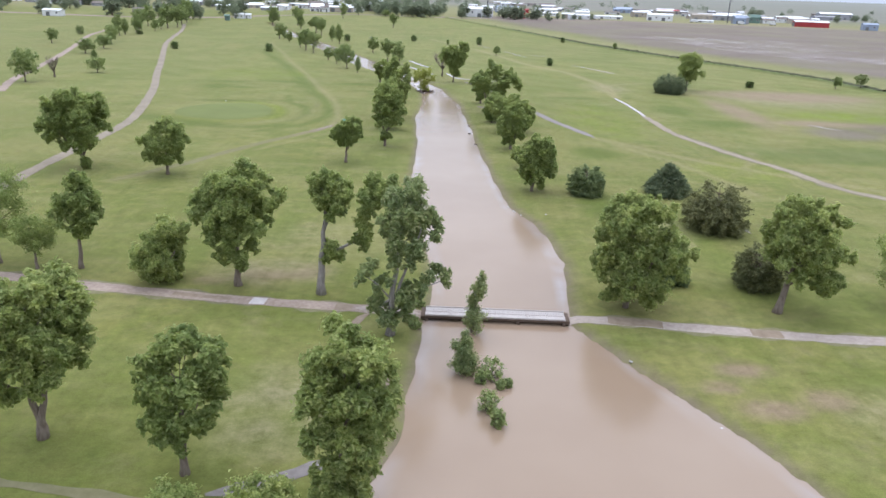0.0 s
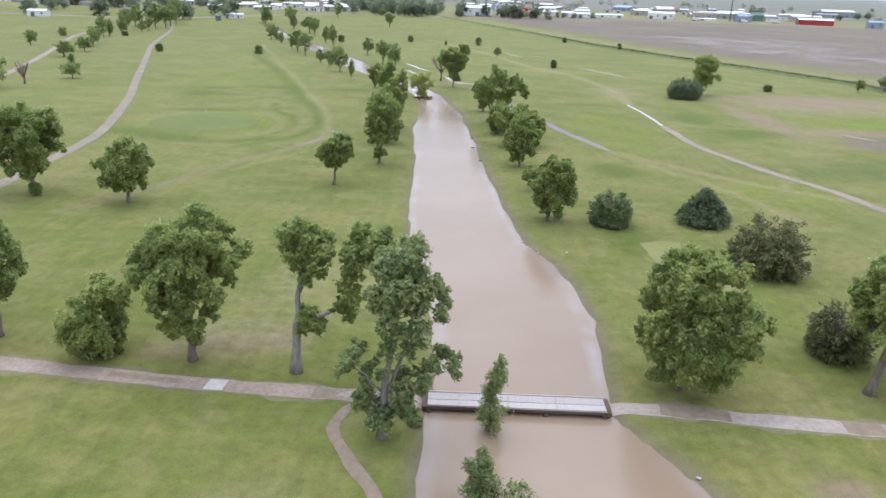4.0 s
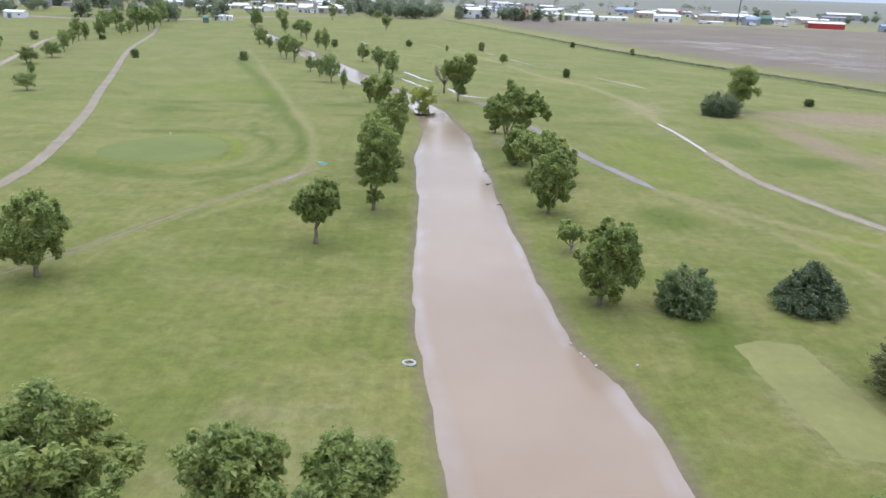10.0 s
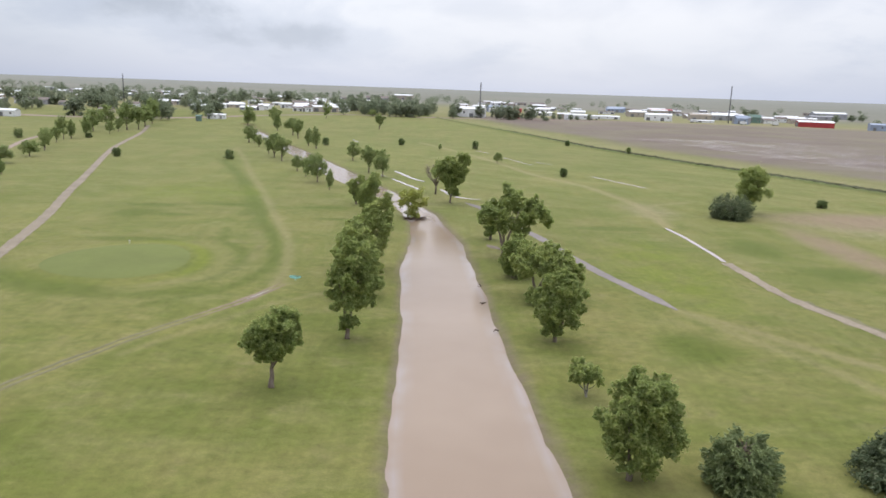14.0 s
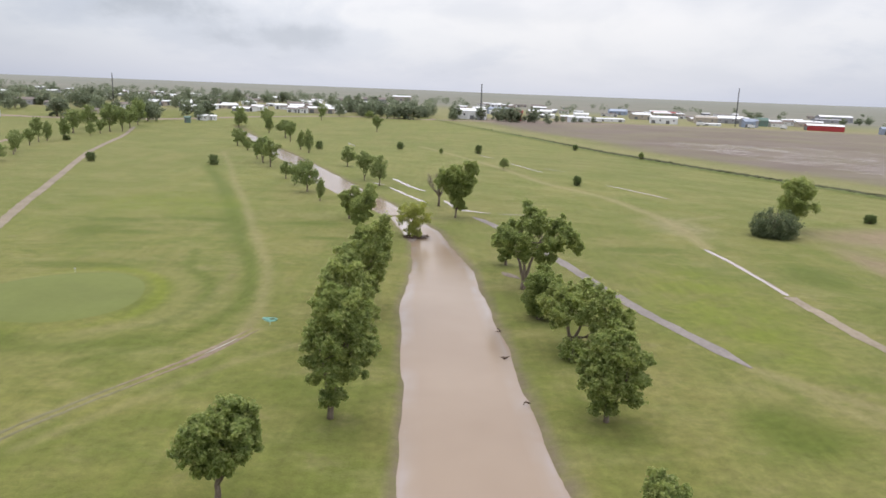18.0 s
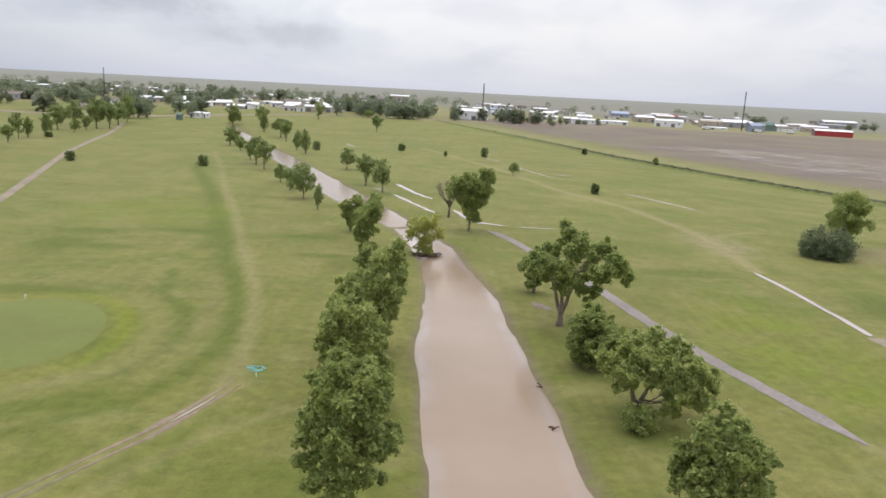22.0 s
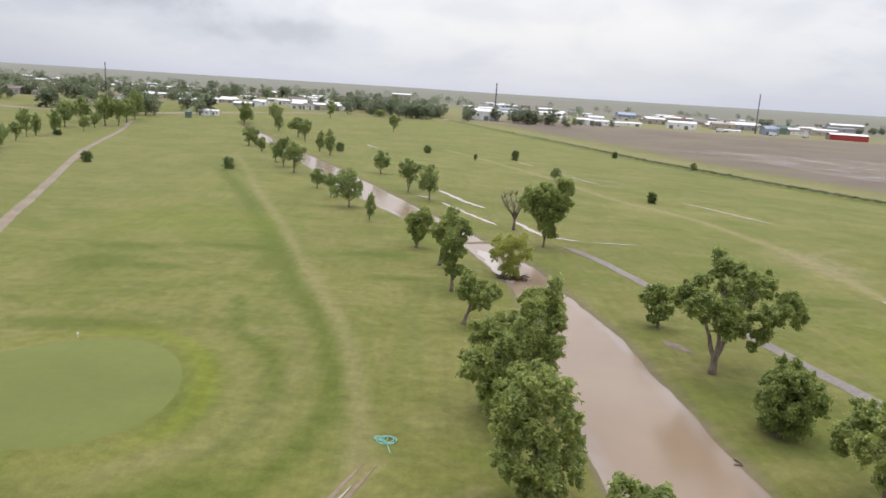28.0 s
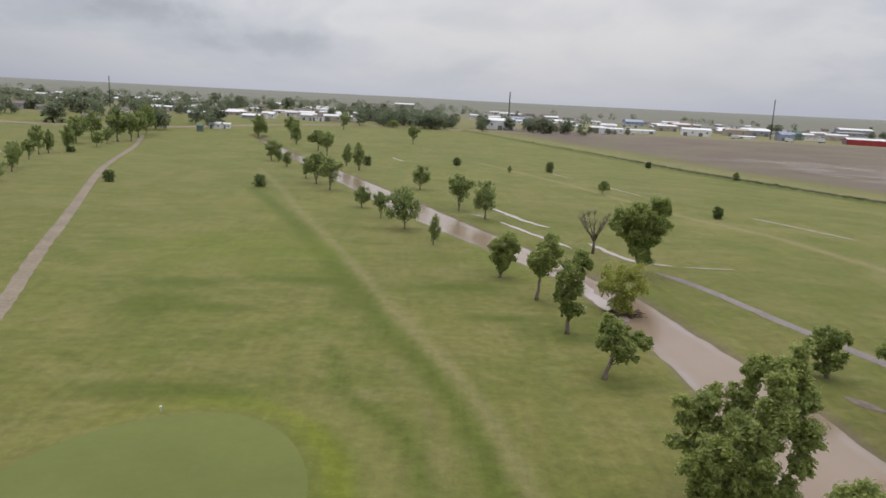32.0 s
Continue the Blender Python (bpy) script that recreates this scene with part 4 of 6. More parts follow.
def wood_data(r, h, low, clumps, girth, lean, stems=1, limbs=10, sides=7):
    trunk, boughs = [], []
    tops = []
    for s in range(stems):
        a = r.uniform(-0.5, 0.5) + 6.283 * s / stems
        spread = (0.0, 0.0, 0.10, 0.19, 0.19)[stems] * h
        pts, rad = [], []
        steps = 8
        reach = low + (h - low) * (0.55 if stems == 1 else 0.5)
        for i in range(steps + 1):
            t = i / steps
            z = -0.25 + (reach + 0.25) * t
            wig = 0.05 * girth * 6
            x = lean[0] * (max(z, 0) / h) ** 1.3 + spread * math.cos(a) * max(0.0, t - 0.2) * 1.25 + r.uniform(-wig, wig) * (0 if i == 0 else 1)
            y = lean[1] * (max(z, 0) / h) ** 1.3 + spread * math.sin(a) * max(0.0, t - 0.2) * 1.25 + r.uniform(-wig, wig) * (0 if i == 0 else 1)
            pts.append((x, y, z))
            flare = 1.4 if i == 0 else 1.08 if i == 1 else 1.0
            rad.append(girth * (1 - 0.78 * t) * flare / (1 if stems == 1 else 1.35))
        trunk.append(tube_data(pts, rad, sides))
        tops.append((pts, rad))
    order = sorted(clumps, key=lambda c: -c[3])[:limbs]
    for c in order:
        pts, rad = r.choice(tops)
        z0 = min(max(c[2] - r.uniform(0.8, 2.2), low * 0.7), pts[-1][2] * 0.96)
        i = min(range(len(pts)), key=lambda k: abs(pts[k][2] - z0))
        i = max(2, i)
        a, b = Vector(pts[i]), Vector(c[:3])
        m = a.lerp(b, 0.5) + Vector((0, 0, -0.08 * (b - a).length))
        end = a.lerp(b, 0.97)
        g = rad[i] * 0.5
        bits = [tube_data([a, m, end], [g, g * 0.6, g * 0.25], 5)]
        for _ in range(2):
            e = b + Vector((r.uniform(-1, 1), r.uniform(-1, 1), r.uniform(-0.3, 1))) * c[3] * 0.8
            bits.append(tube_data([m, m.lerp(e, 0.5), e], [g * 0.4, g * 0.28, g * 0.1], 4))
        boughs.append(join_data(bits))
    return join_data(trunk), boughs


TREE_GROUP = "trees on the course"


def tree(x, y, h, width, kind="round", low=0.28, lean=(0.0, 0.0), leaf=LEAF, bark=BARK, seed=0, clumps=26, count=8000, size=0.23,
         stems=1, girth=None, gap=0.58, label="leafy deciduous tree with a grey trunk in mown grass", category="tree", group=TREE_GROUP, limbs=11, extra=(), droop=0.2, name="tree", spurs=(), lobes=None, deep=0.95, dense=1.0):
    """A tree with tapered trunk, boughs and a broken crown of leaf sprays. extra: more clumps (x, y, z, radius); lobes: the crown's own lobes (x, z, radius)."""
    r = random.Random(1000 + seed)
    g = (girth or 0.021 * h + 0.05) * 1.08
    many = 1.25 if count < 4000 else 1.75
    size = size * (0.92 if count < 4000 else 0.80)
    if lobes:
        cl, carried = lobe_clumps(r, lobes, deep)
        if spurs:
            carried = [m for m in carried if abs(m[0]) < 2.4]
        h = max(l[1] + l[2] for l in lobes)
        if lean[1]:
            cl, carried = ([(a, b + lean[1] * (max(c, 0) / h) ** 1.3, c, q) for a, b, c, q in masses] for masses in (cl, carried))
        many, size = 1.0, 0.27
        count = int(900 * dense * sum(c[3] ** 2 for c in cl))
        if lean[0] == 0:
            mid = sum(l[1] for l in lobes) / len(lobes)
            lean = (0.9 * sum(l[0] for l in lobes) / len(lobes) / (mid / h) ** 1.3, lean[1])
    else:
        cl = crown_clumps(r, h, low * h, width, kind, lean, clumps, gap)
        carried = cl if spurs else cl + list(extra)
        cl = cl + list(extra)
    top = thing(name, x, y, max(at(x, y), WATER_Z - 0.15) - 0.02, label, category, group)
    tv, bv = wood_data(r, h, low * h, carried, g, lean, stems, limbs)
    part_mesh("trunk", mesh_from("trunk", *tv, bark, True), top)
    if count > 2700:
        for b in bv:
            part_mesh("limb", mesh_from("limb", *b, bark, True), top)
    else:
        part_mesh("branching", mesh_from("branching", *join_data(bv), bark, True), top)
    for pts, g0 in spurs:
        part_mesh("limb", mesh_from("limb", *tube_data(pts, [g0 * (1 - 0.75 * i / (len(pts) - 1)) for i in range(len(pts))], 6), bark, True), top)
    v, f = leaf_data(seed, cl, int(count * many), size, droop, 0.0, 0.55)
    part_mesh("crown", mesh_from("crown", v, f, leaf), top)
    return top


def conifer(x, y, h, width, seed=0, needles=NEEDLE, label="", spiky=0.0, count=5200, name="cedar_tree", low=0.02, kind="cone"):
    """A dense cedar whose sprays hang in tiers down to the ground."""
    r = random.Random(500 + seed)
    top = thing(name, x, y, at(x, y) - 0.02, label, "cedar", "cedars on the course")
    part_mesh("trunk", mesh_from("trunk", *tube_data([(0, 0, -0.2), (0, 0, h * 0.5), (0.1, 0, h * 0.93)], [0.2, 0.12, 0.02], 6), BARK, True), top)
    cl = []
    tiers = 8
    boughs = []
    for i in range(tiers):
        t = i / tiers
        half = (1 - t) ** 0.75 * width / 2 if kind == "cone" else shape_width("round", 0.25 + 0.7 * t) * width / 2
        n = max(3, int(11 * (1 - t) + 3))
        for j in range(n):
            a = j / n * 6.283 + i * 0.7 + r.uniform(-0.25, 0.25)
            k = r.uniform(0.72, 1.05)
            s = width * 0.155 * (1.15 - 0.5 * t) * r.uniform(0.8, 1.2)
            z = low * h + h * (0.07 + 0.85 * t) + r.uniform(-0.15, 0.15)
            d = max(0.0, half * k - s * 0.6)
            cl.append((d * math.cos(a), d * math.sin(a), max(z, s * 0.6), s))
            boughs.append(tube_data([(0, 0, z * 0.9), (d * math.cos(a), d * math.sin(a), z)], [0.05, 0.015], 4))
            tip = half * r.uniform(0.98, 1.12)
            for e, c in ((0.0, 0.5), (0.55, 0.34), (1.0, 0.22)):
                q = d + (tip - d) * e + s * 0.35
                cl.append((q * math.cos(a), q * math.sin(a), max(z + 0.12 + 0.3 * e, 0.3), s * c))
            if spiky and r.random() < 0.6:
                e = half * r.uniform(1.0, 1.0 + spiky)
                cl.append((e * math.cos(a), e * math.sin(a), z + 0.5 * spiky, s * 0.4))
    cl.append((0.05, 0, h * 0.95, 0.05 * h))
    part_mesh("branching", mesh_from("branching", *join_data(boughs), TIMBER), top)
    v, f = leaf_data(seed + 77, cl, int(count * 1.9), 0.33, -0.25, 0.6, 0.5, 2.6)
    part_mesh("foliage", mesh_from("foliage", v, f, needles), top)
    return top


def shrub(x, y, h, width, seed=0, leaf=SHRUB, count=1500, label="small rounded dark green shrub in mown grass", name="shrub", group="shrubs on the course", size=0.26, z=None):
    r = random.Random(300 + seed)
    top = thing(name, x, y, (at(x, y) if z is None else z) - 0.02, label, "shrub", group)
    cl = [(r.uniform(-1, 1) * width * 0.12, r.uniform(-1, 1) * width * 0.12, h * 0.5, min(h, width) * 0.42)]
    for j in range(18):
        a, t = j * 2.4, (j + 0.5) / 18
        s = min(h, width) * 0.20 * r.uniform(0.8, 1.15)
        d = max(0, shape_width("round", 0.14 + 0.80 * t) * width / 2 - s * 0.75)
        cl.append((d * math.cos(a), d * math.sin(a), max(s * 0.7, min(h - s * 0.8, h * t)), s))
    stems = [tube_data([(0, 0, -0.1), (c[0] * 0.5, c[1] * 0.5, c[2] * 0.5), c[:3]], [0.05, 0.035, 0.012], 4) for c in cl]
    part_mesh("stem", mesh_from("stem", *join_data(stems), BARK), top)
    v, f = leaf_data(seed + 9, cl, int(count * 1.3), size, 0.0, 0.0, 0.45)
    part_mesh("foliage", mesh_from("foliage", v, f, leaf), top)
    return top


# ---- trees near the bridge ----
BIG = "tall cottonwood with a full windblown crown in mown grass"
tree(-27.0, 43.4, 10, 6, low=0.26, seed=1, label="tall cottonwood with a thick forked trunk", girth=0.40, stems=2, limbs=14,
     lobes=[(1.8, 11.2, 1.3), (-0.1, 10.7, 1.3), (3.1, 10.2, 1), (0.4, 9.2, 1.4), (2.1, 8.4, 1.3), (3.1, 7.6, 0.8), (-1, 7.5, 1.3), (0.4, 6.7, 1.4), (2.1, 6, 1.1), (-1.5, 5.4, 1.1), (-0.8, 4.2, 0.8), (0.9, 4.9, 0.7), (-2.2, 9.1, 1.3), (-2.8, 6.6, 1.1)])
tree(-16.1, 40.0, 10, 6, low=0.24, seed=2, label=BIG, girth=0.26, limbs=14,
     lobes=[(0.7, 9.6, 0.9), (-1, 8.8, 0.9), (2.2, 8.9, 0.8), (-0.7, 7.3, 1), (1.2, 7.4, 1.1), (2.6, 7.8, 0.6), (-1.8, 6.1, 0.8), (-0.5, 5.3, 1.1), (1.2, 5.4, 1.1), (-2, 7.4, 0.4), (2.5, 6.2, 0.4), (-1.5, 4.1, 0.8), (0.2, 3.5, 0.8), (1.5, 4, 0.7), (-0.9, 2.9, 0.6)])
tree(-5.9, 37.1, 10, 6, low=0.1, seed=3, label="bushy bright green tree at the water's edge", limbs=14,
     lobes=[(0.3, 11.1, 1.1), (-1, 10, 0.9), (1.9, 10.4, 1.1), (3.1, 9.8, 0.7), (-0.5, 8.6, 1.3), (1.5, 8.3, 1.5), (-1.7, 8.1, 0.5), (3.1, 8, 0.7), (-0.8, 6.3, 1.2), (1.2, 5.6, 1.4), (2.5, 6.4, 0.9), (-0.1, 4, 1.2), (1.5, 3.7, 1.1), (0.2, 2.1, 1.1), (-0.9, 1.6, 0.7), (1.5, 1.7, 0.7)])
tree(-48.6, 75.8, 10.5, 7.3, "round", 0.30, seed=4, count=7750, label=BIG)
tree(-43.8, 74.5, 5.9, 5.0, "vase", 0.30, seed=5, count=5425, label="young spreading tree beside the gravel path")
tree(-39.2, 74.9, 10, 6, low=0.36, seed=6, label="slender tree with a tall bare trunk", girth=0.24, limbs=8,
     lobes=[(0.6, 9.5, 1.2), (-0.5, 7.2, 1.2), (1.5, 7.9, 1.3), (-1.2, 6.4, 0.8), (2, 6.2, 0.9), (0.3, 5.6, 1.2), (0.6, 4.1, 0.8)])
tree(-29.5, 72.3, 10, 6, low=0.03, seed=7, label="low bushy tree leafy down to the grass", stems=3, limbs=8,
     lobes=[(0.3, 5.1, 1.4), (-1.2, 3.1, 1.3), (0.9, 3.4, 1.5), (2.5, 5.7, 0.8), (3, 6, 0.6), (-0.6, 1.3, 1.2), (1, 1.4, 1.2), (-2.1, 2.2, 0.7), (1.3, 0.8, 0.8)])
tree(-21.2, 71.5, 10, 6, low=0.2, seed=8, label=BIG, girth=0.34, limbs=16,
     lobes=[(-3, 8, 1.4), (-3.6, 9.3, 0.7), (-2, 10.2, 1.5), (-0.5, 10.8, 1.5), (1.4, 11.6, 1.4), (2.6, 10.9, 1), (0.4, 8.9, 1.8), (-1.5, 7.3, 1.6), (1.6, 7.6, 1.4), (4, 9.1, 0.9), (4.6, 9.9, 0.7), (3.1, 6.9, 0.8), (0.2, 5.9, 1.5), (-0.7, 4, 1), (1.1, 4, 0.9), (0.5, 2.6, 0.7), (-1.9, 5.9, 1)])
tree(-12.3, 70.05, 10, 6, low=0.62, seed=9, label="tall poplar with a pale trunk and one long side bough", bark=BARK_PALE, girth=0.40, limbs=9, lean=(0.9, 0.0), deep=0.55,
     spurs=[([(0.15, 0, 3.6), (1.6, 0, 4.8), (3.3, 0.05, 5.7), (4.1, 0.1, 7.2), (5.0, 0.1, 9.2), (5.9, 0.1, 11.2)], 0.2)],
     lobes=[(0.1, 11.9, 1), (1.4, 11.7, 1.1), (2.5, 10.9, 0.9), (0.6, 10.2, 1.2), (2, 9.7, 1), (-0.5, 10.8, 0.7), (1.1, 8.8, 0.8), (1, 5, 0.9), (0.4, 4, 0.7), (1.9, 4.4, 0.6), (4.2, 8.3, 0.8), (4.4, 6.9, 0.8), (5.1, 9.6, 1.1), (4.6, 10.6, 0.8), (5.8, 11, 1.1), (6.9, 11.6, 0.9), (7.4, 10.9, 0.6), (5.3, 12.1, 0.8), (4.7, 5.7, 0.6), (3.6, 6.2, 0.6), (6.7, 10.4, 0.8)])
tree(-4.6, 61.2, 10, 6, low=0.3, seed=10, label="ragged poplar with long bare boughs beside the bridge", leaf=LEAF_POPLAR, bark=BARK_PALE, girth=0.36, limbs=12, lean=(1.4, 1.5), deep=0.62, dense=0.8,
     spurs=[([(0.1, 0, 2.4), (0.9, 0.4, 5.0), (1.9, 0.7, 7.6), (2.9, 1.1, 10.6)], 0.2), ([(0.2, 0, 3.2), (2.2, 0, 4.4), (4.9, 0, 5.6)], 0.12), ([(0, 0, 3.6), (-1.2, 0.1, 4.9), (-2.6, 0.1, 5.9)], 0.1)],
     lobes=[(1.7, 13.3, 1.1), (0.2, 12.6, 1.0), (1.3, 11.2, 1.3), (3.0, 11.0, 1.0), (3.9, 9.9, 0.8), (-0.4, 11.0, 0.8), (0.4, 9.4, 1.1), (2.4, 8.9, 1.0), (0.1, 7.4, 0.8), (1.7, 7.4, 0.7), (4, 5.8, 0.7), (4.9, 5.6, 0.6), (3.1, 5.2, 0.6), (-2, 6.4, 0.7), (-2.7, 5.6, 0.5), (-0.2, 5.2, 0.5), (-1.2, 4.6, 0.6), (1.3, 3.8, 0.8), (2.5, 4.4, 0.7), (-1.3, 2.9, 0.9), (0, 2.1, 1), (1.3, 2.4, 0.8)])
tree(1.9, 54.8, 4.0, 2.4, "round", 0.02, leaf=LEAF_POPLAR, seed=11, clumps=1, count=4200, label="dense young poplar standing in the flood water", limbs=6, size=0.22,
     extra=[(0, 0, 0.8, 0.95), (0.2, 0.2, 1.6, 0.95), (-0.2, 0, 2.3, 0.8), (0.15, 0, 3.0, 0.6), (0.1, 0, 3.6, 0.4), (-0.5, 0.1, 1.0, 0.7), (0.6, -0.1, 1.0, 0.7)])
tree(2.9, 62.9, 6.4, 2.0, "column", 0.05, (0.7, 0.0), leaf=LEAF_POPLAR, seed=18, clumps=1, count=3800, label="slender young poplar growing beside the bridge", limbs=6, size=0.22,
     extra=[(0, 0, 1.0, 0.85), (0.1, 0, 2.0, 0.8), (0.2, 0.1, 2.9, 0.6), (0.35, 0, 3.7, 0.65), (0.5, 0, 4.5, 0.6), (0.65, 0, 5.2, 0.45), (0.8, 0, 5.9, 0.35)])
tree(18.6, 69.0, 10, 6, low=0.1, seed=12, label="dense cottonwood with several trunks beside the path", stems=3, girth=0.34, limbs=14,
     lobes=[(-1, 10.5, 1.3), (0.7, 10.8, 1.1), (2.2, 10.3, 1), (-1.8, 8.9, 1.4), (0.4, 8.9, 1.7), (2.5, 8.5, 1.2), (-2.6, 6.7, 1.3), (-0.5, 6.3, 1.8), (2, 6.3, 1.7), (3.9, 6.9, 0.9), (5.2, 6.7, 0.6), (5.9, 6.6, 0.4), (-2.8, 4.6, 1.2), (-0.7, 4.1, 1.7), (1.8, 3.9, 1.6), (4, 4.8, 1), (-3, 3.7, 0.7), (-1.3, 2.1, 1.1), (1.3, 1.9, 1.1), (2.6, 2.2, 0.7), (-2.2, 1.2, 0.6)])
tree(34.0, 69.1, 10, 6, low=0.3, seed=13, label="leaning cottonwood with a wide windblown crown", girth=0.38, limbs=14, lean=(2.6, 0.2),
     lobes=[(0.2, 11.2, 1), (-0.8, 9.9, 1.3), (1.3, 10.5, 1.2), (2.7, 10.8, 0.9), (-1.4, 8.3, 1.2), (0.6, 8.1, 1.6), (2.7, 8.7, 1.3), (3.9, 10.1, 0.7), (-0.8, 6.2, 1.3), (1.7, 6.3, 1.6), (3.9, 6.6, 1.2), (0.6, 4.6, 1.1), (3.2, 4.1, 1.2), (4.7, 4.2, 1), (5.1, 2.5, 0.7), (3.8, 2.8, 0.7), (5.5, 6.4, 0.8)])
tree(47.2, 71.5, 9.0, 6.5, "round", 0.25, seed=14, count=6200, label=BIG)
tree(-9.4, 32.8, 5.2, 3.6, "round", 0.2, seed=16, clumps=24, count=4200, label="young round tree in the mown grass")
tree(-13.7, 32.1, 5.0, 3.0, "round", 0.2, seed=17, clumps=24, count=4200, label="young round tree in the mown grass")
for i, (x, y, h, w) in enumerate([(-2.9, 64.3, 0.6, 1.5), (-2.4, 63.2, 0.5, 1.2), (-2.2, 68.2, 0.5, 1.2)]):
    shrub(x, y, h, w, 60 + i, LEAF_MID, 500, "rank weeds on the bank beside the bridge", "weed_clump", "weeds beside the bridge", 0.2)
conifer(25.2, 76.5, 4.2, 3.6, 1, NEEDLE, "dark cedar bush behind a cottonwood", count=3875)
conifer(34.4, 75.6, 5.0, 4.9, 2, NEEDLE_BROWN, "dark brownish cedar beneath a leaning tree", count=4650, kind="round")
conifer(22.0, 113.0, 4.6, 5.0, 3, NEEDLE, "rounded upright cedar bush on the grass", 0.0, 7500, kind="round")
conifer(35.2, 114.4, 5.2, 6.2, 4, NEEDLE_BLUE, "broad conical blue-green cedar on the grass", 0.2, 9500)
conifer(36.6, 96.3, 6.8, 7.3, 5, NEEDLE_BROWN, "sprawling brown-green cedar with a ragged top", 0.35, 11000, kind="round")
conifer(71.2, 242.7, 6.4, 9.2, 6, NEEDLE_BLUE, "broad blue-green cedar at the edge of the rough", 0.1, 9000, kind="round")
tree(79.2, 252.0, 12.2, 8.4, "round", 0.22, (0.8, 0), seed=15, clumps=46, count=14000, size=0.36, label="dark leafy tree behind a blue-green cedar")

# bushes standing in the water
for i, (x, y, h, w) in enumerate([(4.3, 54.4, 1.7, 2.2), (3.4, 53.4, 1.2, 1.0), (3.8, 49.2, 1.7, 1.8), (4.4, 47.2, 1.5, 1.1), (5.6, 53.0, 0.8, 0.7), (5.0, 52.6, 0.9, 0.7)]):
    shrub(x, y, h, w, 20 + i, LEAF_MID, 420, "willow sapling half drowned in brown water", "flooded_shrub", "bushes in the water", 0.22, z=WATER_Z - 0.1)

# ---- trees along the creek ----
BANK = "round-headed tree on the creek bank"
tree(13.65, 113.9, 10, 6, low=0.14, seed=31, label=BANK, stems=3, girth=0.26,
     lobes=[(0.2, 7.9, 1), (1.8, 7.7, 1), (-0.9, 6.9, 0.9), (0.8, 6, 1.5), (2.6, 6.3, 0.9), (-2, 5.1, 0.9), (-0.5, 4.7, 1.3), (2.1, 4.5, 1.3), (3, 5.1, 0.7), (-1.3, 3.4, 1), (0.8, 3, 1.4), (2.5, 3, 0.8), (-0.5, 1.9, 0.9), (1.2, 1.2, 0.7)])
tree(13.4, 130.0, 10, 6, low=0.15, seed=32, label="low bushy tree with a leaning pale trunk on the bank", stems=2, bark=BARK_PALE, girth=0.16, lean=(-0.3, 0),
     dense=0.75,
     lobes=[(-0.8, 3.1, 0.8), (0.4, 2.9, 0.75), (1.2, 2.3, 0.5), (-1.4, 2.2, 0.65), (-0.2, 2.2, 0.7)])
tree(12.7, 146.0, 10, 6, low=0.16, seed=33, label=BANK, stems=3, girth=0.26,
     lobes=[(0.3, 8.4, 0.9), (-1.1, 7.4, 1), (1.6, 7.5, 0.9), (0, 6.6, 1.4), (-1.8, 5.6, 0.9), (2, 6.2, 1.1), (3.1, 6.2, 0.6), (-0.9, 4.7, 1.2), (1.1, 4.3, 1.3), (2.6, 4.6, 0.9), (-2.4, 4.6, 0.6), (-1.8, 3.5, 0.8), (0, 2.8, 1), (1.7, 2.9, 0.9), (-1, 1.6, 0.8), (0.3, 1.5, 0.7)])
tree(12.7, 164.8, 10, 6, low=0.24, seed=34, label="spreading tree with forked boughs on the creek bank", stems=3, girth=0.36, limbs=14, lean=(0.4, 0),
     lobes=[(-1.9, 7.2, 1.1), (-3.1, 6, 1), (-0.6, 6.6, 1.3), (2, 7.4, 1), (1.2, 6.2, 1.4), (3.9, 6.3, 1.1), (-1.8, 5.3, 1.3), (0.5, 5, 1.4), (3, 4.8, 1.4), (5.3, 5, 1), (6.2, 3.8, 0.7), (-2.4, 4.1, 0.7), (4.4, 3.2, 1.3), (2.1, 3.3, 1.2), (3.5, 1.7, 0.7), (5.6, 1.8, 0.6), (-3.5, 5.5, 0.5)])
tree(10.2, 191.5, 10, 6, low=0.28, seed=35, label="wide old tree with thick forking boughs on the bank", stems=3, girth=0.44, limbs=14, lean=(0.5, 0),
     lobes=[(1, 11.2, 1.5), (0, 10.3, 1.1), (2.5, 10.4, 1), (-2.7, 8.7, 1.4), (-3.7, 7.5, 1.1), (-0.9, 8.2, 1.5), (-0.4, 6.2, 1.4), (-2.4, 6.5, 0.8), (2.5, 8.4, 1.5), (3.8, 7.3, 1.3), (5.2, 9.7, 1.4), (6.5, 8.6, 1.3), (7.8, 7.5, 0.9), (7.4, 6.4, 0.7), (1.7, 6, 1.4), (3.5, 5.5, 1), (2.8, 4.2, 0.7), (4.5, 8.5, 1)])
tree(9.0, 207.0, 10, 6, low=0.15, seed=36, label=BANK,
     lobes=[(-0.3, 4.8, 1.2), (-1.4, 3.9, 0.9), (0.8, 4.4, 0.9), (-0.5, 2.8, 1.1), (0.7, 2.5, 0.9), (-0.8, 1.2, 0.6), (0.2, 1.4, 0.6)])
tree(10.6, 177.0, 10, 6, low=0.12, seed=37, label="dense round tree on the creek bank", stems=2,
     lobes=[(0.5, 5.8, 1.3), (-1.1, 4.9, 1.2), (2, 4.7, 1.1), (-1.4, 3.1, 1), (0.5, 3.2, 1.6), (2.4, 3.3, 1.1), (-0.4, 1.4, 1.2), (1.5, 1.5, 1.2), (2.9, 3.6, 0.5)])
shrub(12.4, 162.0, 2.4, 3.2, 38, LEAF, 1500, "leafy shrub at the foot of a bank tree")
